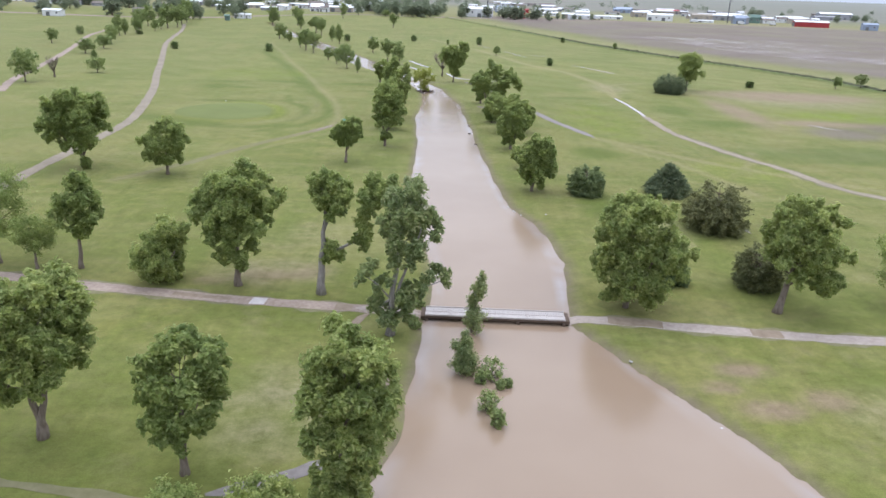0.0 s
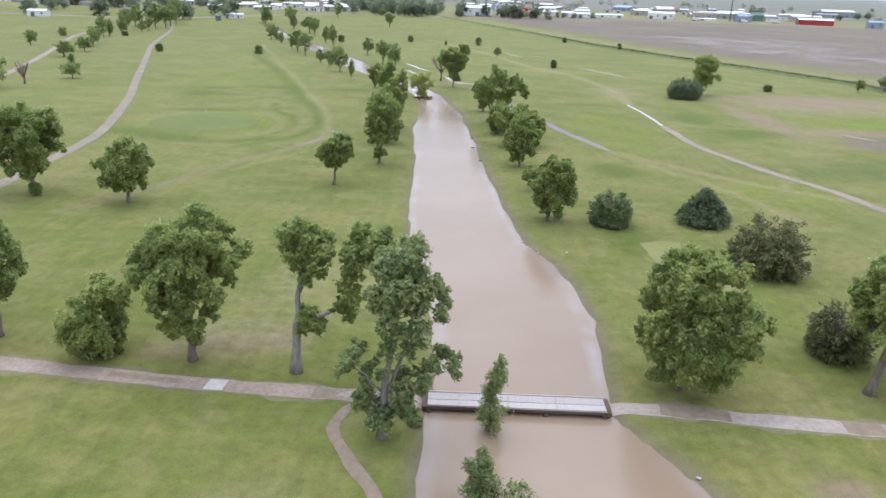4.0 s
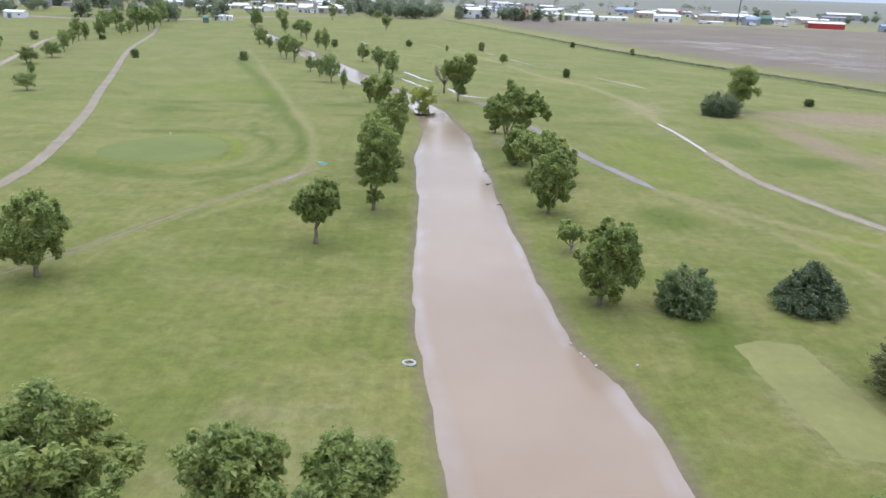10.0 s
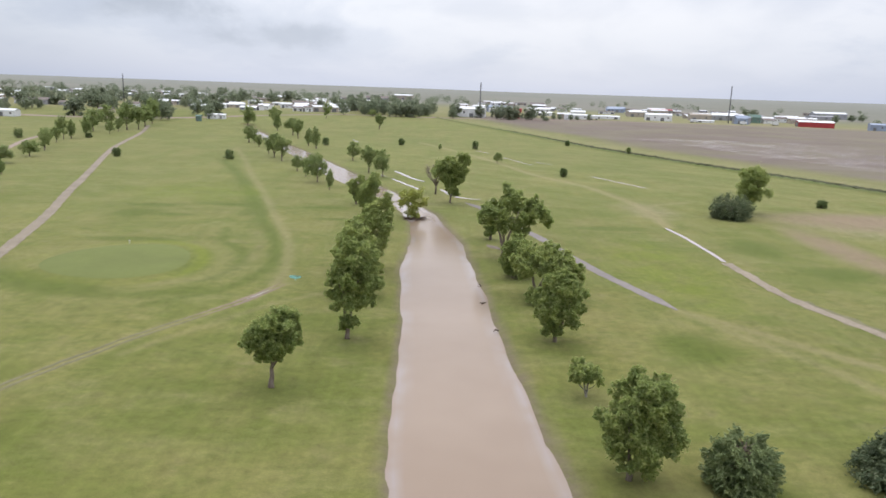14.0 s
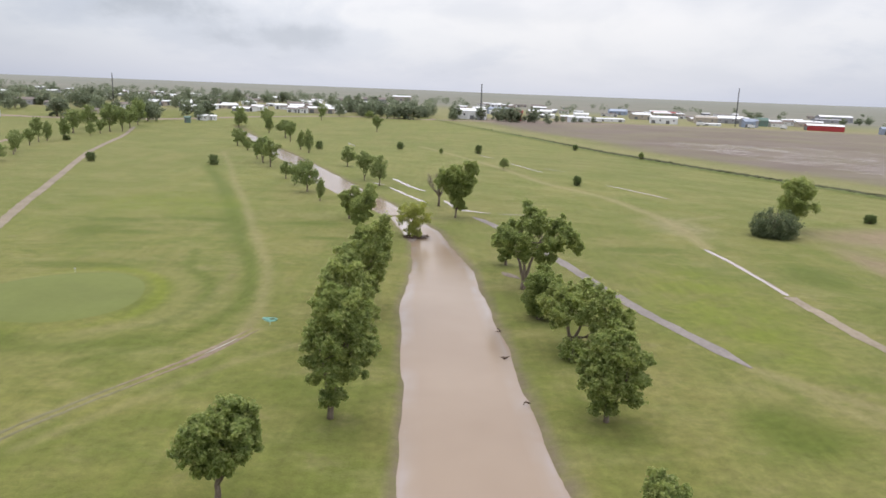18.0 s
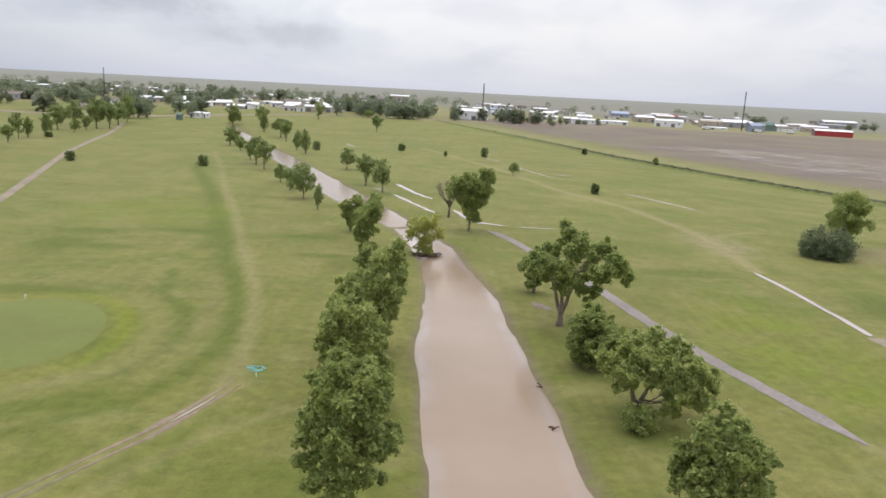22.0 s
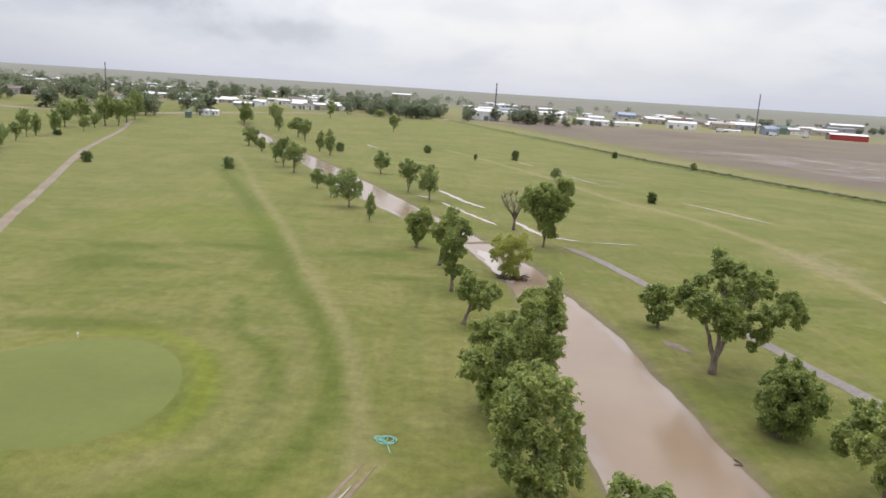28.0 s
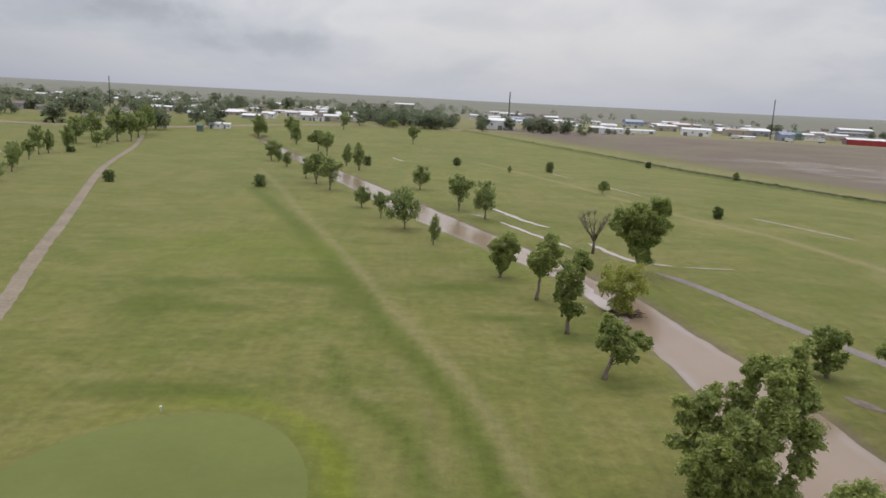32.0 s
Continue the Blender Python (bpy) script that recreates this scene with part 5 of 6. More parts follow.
tree(-12.2, 145.2, 10, 6, low=0.22, seed=41, label="tall full tree in the row beside the water", stems=2, girth=0.3, lean=(0.3, 0),
     lobes=[(0.3, 11.3, 0.9), (1.7, 10.9, 0.9), (-0.9, 10.4, 0.9), (0.9, 9.6, 1.3), (3, 10.3, 0.6), (-1.1, 8.6, 1.1), (2.2, 8.7, 1), (0.3, 7.8, 1.3), (-1.8, 7.3, 0.7), (2.2, 7, 1.2), (3.7, 7, 0.7), (-1.3, 5.9, 0.9), (0.5, 5.8, 1.2), (2.2, 5.2, 1), (-0.9, 4.6, 0.8), (1.2, 4.5, 0.8), (3.1, 4.8, 0.4), (-0.3, 2.3, 0.8), (0.6, 1.9, 0.8), (-0.7, 1.4, 0.5)])
tree(-13.0, 164.0, 10, 6, low=0.28, seed=42, label="dense leafy tree in the row beside the water",
     lobes=[(-0.9, 9.3, 1.1), (-2, 8.2, 1.1), (0.6, 8.8, 1.1), (-2.5, 6.5, 1), (-0.5, 6.6, 1.5), (1.7, 7.2, 1), (2.4, 6, 0.8), (-1.9, 4.5, 1.2), (0.5, 4.2, 1.5), (2.5, 3.9, 1.1), (-2.2, 2.8, 0.9), (-0.5, 1.6, 1.1), (1.5, 1.7, 1.1), (3, 2.2, 0.6)])
tree(-12.6, 178.5, 10, 6, low=0.24, seed=43, label="broad windblown tree in the row beside the water", deep=1.1, limbs=14,
     lobes=[(2.2, 11.2, 1.3), (0.9, 10.2, 1.2), (2.8, 9.4, 1), (0.4, 8.3, 1.6), (2.3, 7.4, 1.3), (-1.7, 7.7, 1.3), (-3.2, 6.2, 1.4), (-0.8, 5.3, 1.8), (2, 5.4, 1.1), (-4.2, 4.6, 0.9), (-2.5, 3.7, 1.5), (-0.2, 3.4, 1.4), (-2.3, 1.3, 1.2), (-1.1, 0.3, 0.8), (3.2, 10.1, 0.6), (1.2, 3.9, 1)])
tree(-15.9, 204.6, 10, 6, low=0.3, seed=44, label="small leaning tree with a bent trunk",
     lobes=[(0.4, 5.9, 1), (-0.3, 4.9, 0.8), (2, 4.4, 1), (3.5, 4.2, 0.8), (0.9, 3.8, 1), (4.1, 4.5, 0.5), (1.6, 2.6, 0.8), (-0.2, 3.7, 0.6), (2.8, 2.9, 0.6)])
tree(-16.9, 219.6, 10, 6, low=0.22, seed=45, label="upright tree in the row beside the water",
     lobes=[(1.1, 9.7, 1), (1.8, 9, 0.7), (-0.2, 7.9, 1.1), (-1.1, 7.2, 0.8), (1.2, 7.6, 0.8), (0.4, 5.8, 1.1), (-0.6, 4.7, 1), (0.9, 3.3, 0.8), (-0.1, 2.9, 0.8), (-1.4, 5.7, 0.6)])
tree(-18.4, 234.6, 10, 6, low=0.34, seed=46, label="upright tree in the row beside the water",
     lobes=[(1.4, 8.5, 1.3), (0.3, 7.2, 1.1), (2.3, 7.3, 1), (-0.8, 5.9, 1.1), (1.2, 5.6, 1.3), (0.1, 4.3, 1), (-1.2, 5.1, 0.6)])
tree(-22.4, 247.3, 10, 6, low=0.12, seed=47, label="multi-stemmed tree in the row beside the water", stems=3,
     lobes=[(1.4, 6.2, 1.3), (-0.8, 5.2, 1.3), (0.7, 3.9, 1.4), (-1.1, 3.4, 0.9), (0.3, 2.1, 1.1), (1.9, 4.9, 0.9)])
tree(-17.9, 130.2, 10, 6, low=0.36, seed=48, label="lone round-headed tree on the fairway edge",
     lobes=[(0.4, 6.8, 1.2), (-1.1, 5.9, 1.1), (1.8, 6.3, 1.1), (-2, 4.9, 0.8), (0.1, 5, 1.4), (2.1, 5, 0.9), (1.2, 4.1, 0.9), (-0.8, 3.7, 0.8), (2.4, 6, 0.5)])
tree(-44.9, 116.8, 10, 6, low=0.2, seed=49, label="round-headed tree on the fairway edge",
     lobes=[(-0.4, 7.7, 1.4), (1.8, 7.4, 1.4), (-2.4, 5.9, 1.3), (0.2, 5.1, 1.8), (2.5, 5.6, 1.1), (-2.2, 3.6, 1.3), (1, 3.2, 1.3), (-0.9, 2.3, 0.9), (1.6, 4.6, 1.1)])
tree(-60.0, 120.2, 10, 6, low=0.2, seed=50, label="large dark cottonwood beside the dirt track", girth=0.38, limbs=14,
     lobes=[(-1.3, 11.2, 1.7), (-3.7, 10.2, 1.3), (1.4, 10.8, 1.7), (-2.1, 8.4, 2), (1.6, 8.5, 2), (-4.6, 7.4, 1.3), (-0.1, 6.2, 2), (2.7, 6.3, 1.3), (-3, 5.6, 1.5), (-4.9, 5.1, 0.9), (0.5, 3.9, 1.5), (-1.8, 3.8, 1.1), (4.5, 10, 0.6), (3.2, 10.4, 0.7)])
shrub(-59.2, 119.0, 2.1, 1.9, 51, LEAF, 800, "small shrub at the foot of a large tree")
tree(1.5, 254.3, 10, 6, low=0.18, seed=52, label="tall windblown cottonwood beside a flood puddle", deep=0.6, dense=0.75, stems=2,
     lobes=[(3.4, 11.6, 2.1), (-0.1, 9.8, 2.5), (-2.7, 9.7, 1.5), (2.6, 8.9, 2.1), (-0.9, 7.2, 2.3), (-3.6, 8.1, 1.5), (1.8, 6.3, 1.7), (-0.2, 4.6, 1.7), (1, 3, 1.2), (4.5, 11.1, 1)])
tree(-6.2, 230.0, 10, 6, low=0.1, seed=53, label="yellow-green willow among driftwood in the creek", leaf=LEAF_WILLOW, stems=4, girth=0.09, deep=0.7, dense=0.26,
     lobes=[(-2.3, 5.2, 1.7), (-0.2, 5.7, 1.5), (-3.9, 3.8, 1.1), (-0.8, 3, 1.5), (1.2, 4, 1.1), (-2, 1.7, 1.4), (-3.6, 6, 0.8), (-0.2, 1, 1)])


def dead_tree(x, y, h, seed):
    r = random.Random(seed)
    top = thing("dead_tree", x, y, at(x, y) - 0.05, "leafless grey-brown dead tree beside the creek", "tree", TREE_GROUP)
    part_mesh("trunk", mesh_from("trunk", *tube_data([(0, 0, -0.2), (0.1, 0, h * 0.22), (0.0, 0.1, h * 0.42)], [0.34, 0.26, 0.2], 7), DEADWOOD, True), top)
    for k in range(10):
        a, out = k * 0.66 + r.uniform(-0.3, 0.3), h * r.uniform(0.22, 0.42)
        e = Vector((out * math.cos(a), out * math.sin(a), h * r.uniform(0.72, 1.0)))
        s = Vector((0.05, 0, h * r.uniform(0.2, 0.4)))
        m = s.lerp(e, 0.45) + Vector((r.uniform(-0.3, 0.3), r.uniform(-0.3, 0.3), -0.3))
        bits = [tube_data([s, m, e], [0.15, 0.10, 0.03], 5)]
        for _ in range(20):
            f = m.lerp(e, r.uniform(0, 0.9))
            g = f + Vector((r.uniform(-1, 1), r.uniform(-1, 1), r.uniform(0.1, 1.2))) * 1.3
            bits.append(tube_data([f, f.lerp(g, 0.5) + Vector((0, 0, 0.1)), g], [0.035, 0.025, 0.008], 4))
        part_mesh("bough", mesh_from("bough", *join_data(bits), DEADWOOD, True), top)


dead_tree(-2.4, 270.0, 8.6, 4)


def driftwood(x, y, z, count, spread, seed, label="tangle of grey driftwood caught in the creek"):
    r = random.Random(seed)
    top = thing("driftwood_pile", x, y, z, label, "driftwood")
    for i in range(count):
        a, l = r.uniform(0, 6.28), r.uniform(0.8, 2.6) * (1.0 if count > 5 else 0.45)
        c = Vector((r.uniform(-1, 1) * spread, r.uniform(-1, 1) * spread * 0.6, r.uniform(0.0, 0.35)))
        d = Vector((math.cos(a), math.sin(a), r.uniform(-0.1, 0.35))) * l / 2
        g = r.uniform(0.04, 0.13)
        part_mesh("branch", mesh_from("branch", *tube_data([c - d, c + Vector((0, 0, 0.08)), c + d], [g, g * 0.9, g * 0.4], 5), TIMBER, True), top)


driftwood(-7.2, 229.6, WATER_Z, 64, 2.1, 8)
driftwood(5.1, 162.6, WATER_Z, 2, 0.3, 9, "dark waterlogged branch at the water's edge")
driftwood(5.9, 150.0, WATER_Z, 2, 0.3, 10, "dark waterlogged branch at the water's edge")
driftwood(5.0, 172.0, WATER_Z, 2, 0.3, 12, "dark waterlogged branch at the water's edge")


# ---- smaller and farther trees: a few kinds, copied ----
def prototype(kind, low, seed, clumps, count, size, leaf, bark=BARK, stems=1, w=6.0, h=9.0, lean=(0.3, 0)):
    return tree(0, -400, h, w, kind, low, lean, leaf, bark, seed, clumps, count, size, stems, label="leafy tree on the golf course", gap=0.6, limbs=8)


KINDS = {
    "round": prototype("round", 0.22, 61, 34, 2600, 0.46, LEAF_MID),
    "vase": prototype("vase", 0.22, 62, 30, 2600, 0.46, LEAF_MID, stems=2),
    "column": prototype("column", 0.18, 63, 30, 2400, 0.44, LEAF_MID, w=4.5),
    "spread": prototype("spread", 0.25, 64, 30, 2600, 0.48, LEAF_MID, w=8.0, h=7.5),
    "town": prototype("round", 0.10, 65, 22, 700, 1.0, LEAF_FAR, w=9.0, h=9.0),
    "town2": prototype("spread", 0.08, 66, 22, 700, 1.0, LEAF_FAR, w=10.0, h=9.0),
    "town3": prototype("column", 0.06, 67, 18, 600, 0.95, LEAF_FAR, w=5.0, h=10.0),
}
SIZES = {"round": (6.0, 9.0), "vase": (6.0, 9.0), "column": (4.5, 9.0), "spread": (8.0, 7.5), "town": (9.0, 9.0), "town2": (10.0, 9.0), "town3": (5.0, 10.0)}
used = set()


def plant(kind, x, y, h, w, turn=0.0, label="", group=""):
    """Stands one of the prepared trees at x, y, drawn to its height and width."""
    pw, ph = SIZES[kind]
    m = Matrix.Translation((x, y, at(x, y) - 0.02)) @ Matrix.Rotation(radians(turn), 4, "Z") @ Matrix.Diagonal((w / pw, w / pw, h / ph, 1))
    ob = KINDS[kind] if kind not in used else copy_thing(KINDS[kind], Matrix())
    used.add(kind)
    ob.matrix_basis = m
    return tagged(ob, label, "tree", group)


UP = "leafy tree in the row along the upper creek"
for kind, x, y, h, w, turn in [
    ("round", -95.6, 431, 8.1, 6.8, 0), ("column", -92, 428, 4.7, 2.7, 40), ("column", -85.4, 409, 5.8, 3.6, 90), ("round", -73, 374, 6.0, 4.2, 30),
    ("vase", -67.8, 361, 9.5, 7.8, 150), ("vase", -61.9, 347, 9.3, 6.5, 60), ("round", -50.1, 315.5, 5.4, 4.2, 100), ("vase", -44.6, 301, 6.0, 3.8, 0),
]:
    plant(kind, x, y, h, w, turn, UP, "trees along the upper creek")
for kind, x, y, h, w, turn in [
    ("spread", -38.7, 287.8, 8.9, 7.6, 200), ("column", -32.8, 272.4, 6.1, 2.3, 10), ("vase", -108, 547, 12.6, 7.8, 20), ("column", -100.4, 518.6, 11.5, 5.2, 130),
    ("vase", -84.9, 488, 9.6, 9.4, 75), ("vase", -77.7, 465, 10.2, 6.3, 210), ("column", -64.7, 422, 8.7, 3.9, 45), ("column", -58.8, 409, 10.2, 4.6, 170),
    ("round", -35.8, 357, 7.4, 5.5, 90), ("vase", -25.8, 318, 9.2, 6.2, 15), ("round", -20.1, 306, 9.2, 5.3, 250),
]:
    plant(kind, x, y, h, w, turn, UP, "trees along the upper creek")
WESTERN = "leafy tree in the rough beside the western track"
for kind, x, y, h, w, turn in [
    ("spread", -124.3, 220.7, 9.7, 8.2, 0), ("round", -184.9, 355, 6.6, 5.8, 40), ("round", -148.7, 311, 6.0, 7.4, 80), ("spread", -151.8, 335, 5.9, 7.4, 0),
    ("spread", -115.4, 248, 4.9, 6.3, 120), ("column", -132.4, 283, 4.3, 2.4, 0), ("round", -163.8, 369, 8.2, 5.2, 10), ("vase", -172.7, 396, 6.8, 5.1, 60),
    ("round", -158.3, 358, 8.0, 4.7, 33),
]:
    plant(kind, x, y, h, w, turn, WESTERN, "trees beside the western track")
for kind, x, y, h, w, turn in [
    ("round", -178.3, 414, 10.8, 5.2, 200), ("column", -178.2, 421, 9.0, 4.2, 0), ("round", -174.3, 428, 10.4, 5.2, 70), ("vase", -181, 443, 7.4, 4.8, 20),
    ("spread", -175, 456, 6.9, 5.0, 50), ("round", -178, 474, 7.3, 4.8, 0), ("round", -178.9, 488, 15.0, 9.5, 120), ("vase", -174.8, 494, 13.0, 8.3, 0),
    ("round", -180, 517, 13.0, 9.0, 45), ("spread", -184, 539, 16.0, 10.0, 10), ("round", -190, 470, 12.0, 9.0, 10), ("round", -196, 500, 13.0, 9.0, 100),
]:
    plant(kind, x, y, h, w, turn, WESTERN, "trees beside the western track")
EASTERN = "small tree beyond the fairway"
for kind, x, y, h, w, turn in [
    ("round", -89.5, 645, 12.2, 7.0, 0), ("vase", -41, 556, 9.8, 6.5, 30), ("spread", -58, 690, 6.0, 7.6, 0), ("round", -129.4, 563, 14.3, 9.7, 60), ("spread", 22.4, 366.4, 4.4, 4.0, 0),
    ("column", 92.3, 431, 3.2, 2.8, 0), ("column", -1.2, 422, 3.1, 1.8, 0), ("round", 138.4, 271, 4.3, 3.7, 0), ("round", 148.7, 273.7, 4.7, 4.2, 90),
]:
    plant(kind, x, y, h, w, turn, EASTERN, "small trees beyond the fairway")
# a leafless sapling by the far track
dead_tree(-122, 233, 6.0, 14)

for i, (x, y, h, w) in enumerate([(-124, 344.4, 3.3, 3.5), (-82.3, 348.2, 3.5, 3.9), (-21, 444, 3.3, 3.3), (16.4, 432.5, 4.3, 3.4), (42.5, 322.8, 3.2, 2.7), (69.3, 474, 2.9, 2.7),
                                  (-57.3, 428, 3.6, 3.6), (105.7, 265.8, 2.2, 2.9), (-199.5, 414, 4.4, 4.5), (-173, 428, 2.3, 3.4)]):
    shrub(x, y, h, w, i, SHRUB, 1000, size=0.34)

# ---- the town on the horizon ----
def building(kind, wall, roof, x, y, w, h, deep, turn, label, category="house", openings=2, seed=0):
    """A low building with its eaves along x: walls, a pitched roof, doors and windows."""
    top = thing(category.replace(" ", "_"), x, y, at(x, y) - 0.05, label, category, "buildings of the town", turn=turn)
    eave = h * (0.68 if kind == "gable" else 0.8)
    part("wall", box(w, deep, eave, 0, 0, 0), wall, top)
    bm = bmesh.new()
    o = 0.3
    prof = [(-deep / 2 - o, eave - 0.12), (0, h), (deep / 2 + o, eave - 0.12), (deep / 2 + o, eave + 0.06), (0, h + 0.2), (-deep / 2 - o, eave + 0.06)]
    a = [bm.verts.new((-w / 2 - o, py, pz)) for py, pz in prof]
    b = [bm.verts.new((w / 2 + o, py, pz)) for py, pz in prof]
    for i in range(6):
        j = (i + 1) % 6
        bm.faces.new((a[i], a[j], b[j], b[i]))
    for s in (a[::-1], b):
        bm.faces.new((s[0], s[1], s[4], s[5]) if s is a else (s[0], s[1], s[4], s[5]))
        bm.faces.new((s[1], s[2], s[3], s[4]))
    bmesh.ops.recalc_face_normals(bm, faces=bm.faces)
    part("roof", bm, roof, top)
    for side in (-1, 1):
        bm = bmesh.new()
        v = [bm.verts.new((side * (w / 2 - 0.05), py, pz)) for py, pz in ((-deep / 2, eave), (deep / 2, eave), (0, h))]
        bm.faces.new(v if side > 0 else v[::-1])
        part("gable", bm, wall, top)
    rr = random.Random(seed)
    if category == "barn":
        # flat dark panel: the shaded inside of the barn is painted, not built
        part("doorway", box(0.12, deep * 0.8, eave * 0.88, -w / 2, 0, 0), DARK, top, "dark panel standing for the shade in the open barn end")
        openings = 0
    for i in range(openings):
        u = -w / 2 + w * (i + 0.5 + rr.uniform(-0.15, 0.15)) / openings
        if kind == "shed" and i % 2 == 0:
            part("door", box(min(3.6, w * 0.2), 0.12, min(3.4, eave * 0.75), u, -deep / 2, 0), DARK, top)
        else:
            win = part("window", box(min(1.5, w * 0.12), 0.1, eave * 0.3, u, -deep / 2, eave * 0.42), TRIMWOOD, top)
            part("pane", box(min(1.2, w * 0.1), 0.12, eave * 0.24, u, -deep / 2 - 0.02, eave * 0.45), GLASS, win)
    return top


r = random.Random(5)
for n in range(190):
    pick = r.random()
    if pick < 0.40:
        y = r.uniform(560, 880)
        x = -y * r.uniform(0.27, 0.62)
    elif pick < 0.60:
        x, y = r.uniform(-300, -40), r.uniform(740, 1100)
    elif pick < 0.80:
        x, y = r.gauss(-42, 24), r.uniform(700, 800)
    elif pick < 0.88:
        x, y = r.uniform(10, 95), r.uniform(722, 745)
    else:
        x, y = r.uniform(-600, -250), r.uniform(850, 1250)
    h = r.uniform(7, 13) * (1.15 if y > 1000 else 1.0)
    plant(r.choice(["town", "town", "town2", "town3"]), x, y, h, h * r.uniform(0.8, 1.15), r.uniform(0, 360), "leafy tree among the houses of the town", "trees of the town")
def distant_trees(count):
    """The far woods of the town: too small to tell apart."""
    pieces, stems = [], []
    base = 0
    g = random.Random(77)
    faces = []
    for n in range(count):
        y = g.uniform(850, 1750)
        x = y * (g.uniform(-0.62, 0.02) if n % 6 else g.uniform(0.02, 0.55))
        h = g.uniform(7, 12)
        cl = crown_clumps(g, h, 0.08 * h, h * g.uniform(1.0, 1.6), "spread", (0, 0), 12, 0.4)
        v, f = leaf_data(n, cl, 300, 1.15)
        pieces.append(v + np.array([x, y, at(x, y)]))
        faces.append(f + base)
        base += len(v)
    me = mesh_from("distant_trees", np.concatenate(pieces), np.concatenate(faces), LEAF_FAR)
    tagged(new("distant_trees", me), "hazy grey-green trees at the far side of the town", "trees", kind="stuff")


distant_trees(190)
for n in range(185):
    pick = r.random()
    if pick < 0.70:
        y = r.uniform(730, 1300)
        x = -y * r.uniform(0.08, 0.6)
    else:
        y = r.uniform(960, 1450)
        x = y * r.uniform(0.02, 0.48)
    w = r.uniform(7, 15) * (1 + (y > 1000) * 0.4)
    tone = r.choice([(WHITE, WHITE_ROOF, "white"), (TAN, SHINGLE, "tan"), (WHITE, SHINGLE, "white"), (GREY, WHITE_ROOF, "grey"), (TAN, WHITE_ROOF, "tan")])
    building(r.choice(["gable", "shed"]), tone[0], tone[1], x, y, w, r.uniform(3.4, 5.2), w * 0.6, r.uniform(-25, 25), tone[2] + " single-storey house with a pitched roof", "house", 3, n)
for x, y, h, w in [(510, 1030, 10, 10), (575, 1110, 9, 13), (600, 1130, 9, 11), (470, 1190, 11, 15), (450, 1170, 11, 13), (74, 748, 5, 5), (82, 752, 4, 5), (104, 757, 6, 5), (110, 760, 5, 4), (121, 764, 5, 6), (128, 768, 4, 4), (140, 772, 6, 5), (92, 722, 3.5, 6)]:
    plant("town", x, y, h, w, 0, "leafy tree among the houses of the town", "trees of the town")


def silo(x, y, w, h):
    top = thing("silo", x, y, at(x, y) - 0.05, "white cylindrical metal storage silo", "silo", "buildings of the town")
    bm = bmesh.new()
    bmesh.ops.create_cone(bm, cap_ends=True, segments=20, radius1=w / 2, radius2=w / 2, depth=h * 0.8, matrix=Matrix.Translation((0, 0, h * 0.4)))
    part("shell", bm, WHITE, top)
    bm = bmesh.new()
    bmesh.ops.create_cone(bm, cap_ends=True, segments=20, radius1=w * 0.53, radius2=0.3, depth=h * 0.2, matrix=Matrix.Translation((0, 0, h * 0.9)))
    part("roof", bm, WHITE_ROOF, top)


building("shed", WHITE, WHITE_ROOF, -290.8, 566.8, 13.3, 4.9, 7.3, 0, "long white trailer parked at the edge of the course", "trailer", 2, 0)
building("gable", WHITE, SHINGLE, -366.2, 724.8, 12.9, 5.8, 7.1, -6, "white single-storey house with a pitched roof", "house", 2, 1)
building("gable", GREY, SHINGLE, -346.6, 716.2, 14.7, 5.8, 8.1, 5, "grey single-storey house with a pitched roof", "house", 2, 2)
building("gable", BLUE, WHITE_ROOF, -255.8, 758.2, 10.4, 6.1, 5.7, -10, "blue single-storey house with a pitched roof", "house", 2, 3)
building("shed", WHITE, WHITE_ROOF, -207.8, 709.4, 12.1, 4.8, 6.7, 8, "white metal-sided shed with a low roof", "metal shed", 2, 4)
building("gable", TAN, SHINGLE, -247.2, 863.6, 18.0, 4.1, 9.9, 0, "tan single-storey house with a pitched roof", "house", 3, 5)
building("shed", WHITE, WHITE_ROOF, -202.4, 750.2, 11.4, 4.1, 6.3, -6, "white metal-sided shed with a low roof", "metal shed", 2, 6)
building("shed", DARKGREEN, DARKGREEN, -166.1, 575.9, 3.5, 4.2, 2.6, 5, "green metal-sided shed with a low roof", "metal shed", 2, 7)
building("shed", WHITE, WHITE_ROOF, -164.3, 602.9, 7.4, 4.0, 4.1, -10, "long white trailer parked at the edge of the course", "trailer", 2, 8)
building("shed", WHITE, WHITE_ROOF, -158.2, 605.6, 4.5, 3.6, 2.6, 8, "long white trailer parked at the edge of the course", "trailer", 2, 9)
building("gable", WHITE, SHINGLE, -168.0, 784.2, 13.5, 4.3, 7.4, 0, "white single-storey house with a pitched roof", "house", 2, 10)
building("shed", WHITE, WHITE_ROOF, -151.5, 802.4, 11.1, 4.9, 6.1, -6, "white metal-sided shed with a low roof", "metal shed", 2, 11)
building("shed", TAN, WHITE_ROOF, -104.9, 744.8, 23.0, 5.5, 12.6, 5, "tan metal-sided shed with a low roof", "metal shed", 3, 12)
building("shed", WHITE, WHITE_ROOF, -100.9, 890.8, 21.7, 4.3, 11.9, -10, "white metal-sided shed with a low roof", "metal shed", 3, 13)
building("gable", TAN, SHINGLE, -129.6, 1170.2, 24.8, 6.5, 13.6, 8, "tan single-storey house with a pitched roof", "house", 4, 14)
building("gable", GREY, SHINGLE, -97.2, 1229.1, 34.8, 8.5, 16, 0, "grey single-storey house with a pitched roof", "house", 5, 15)
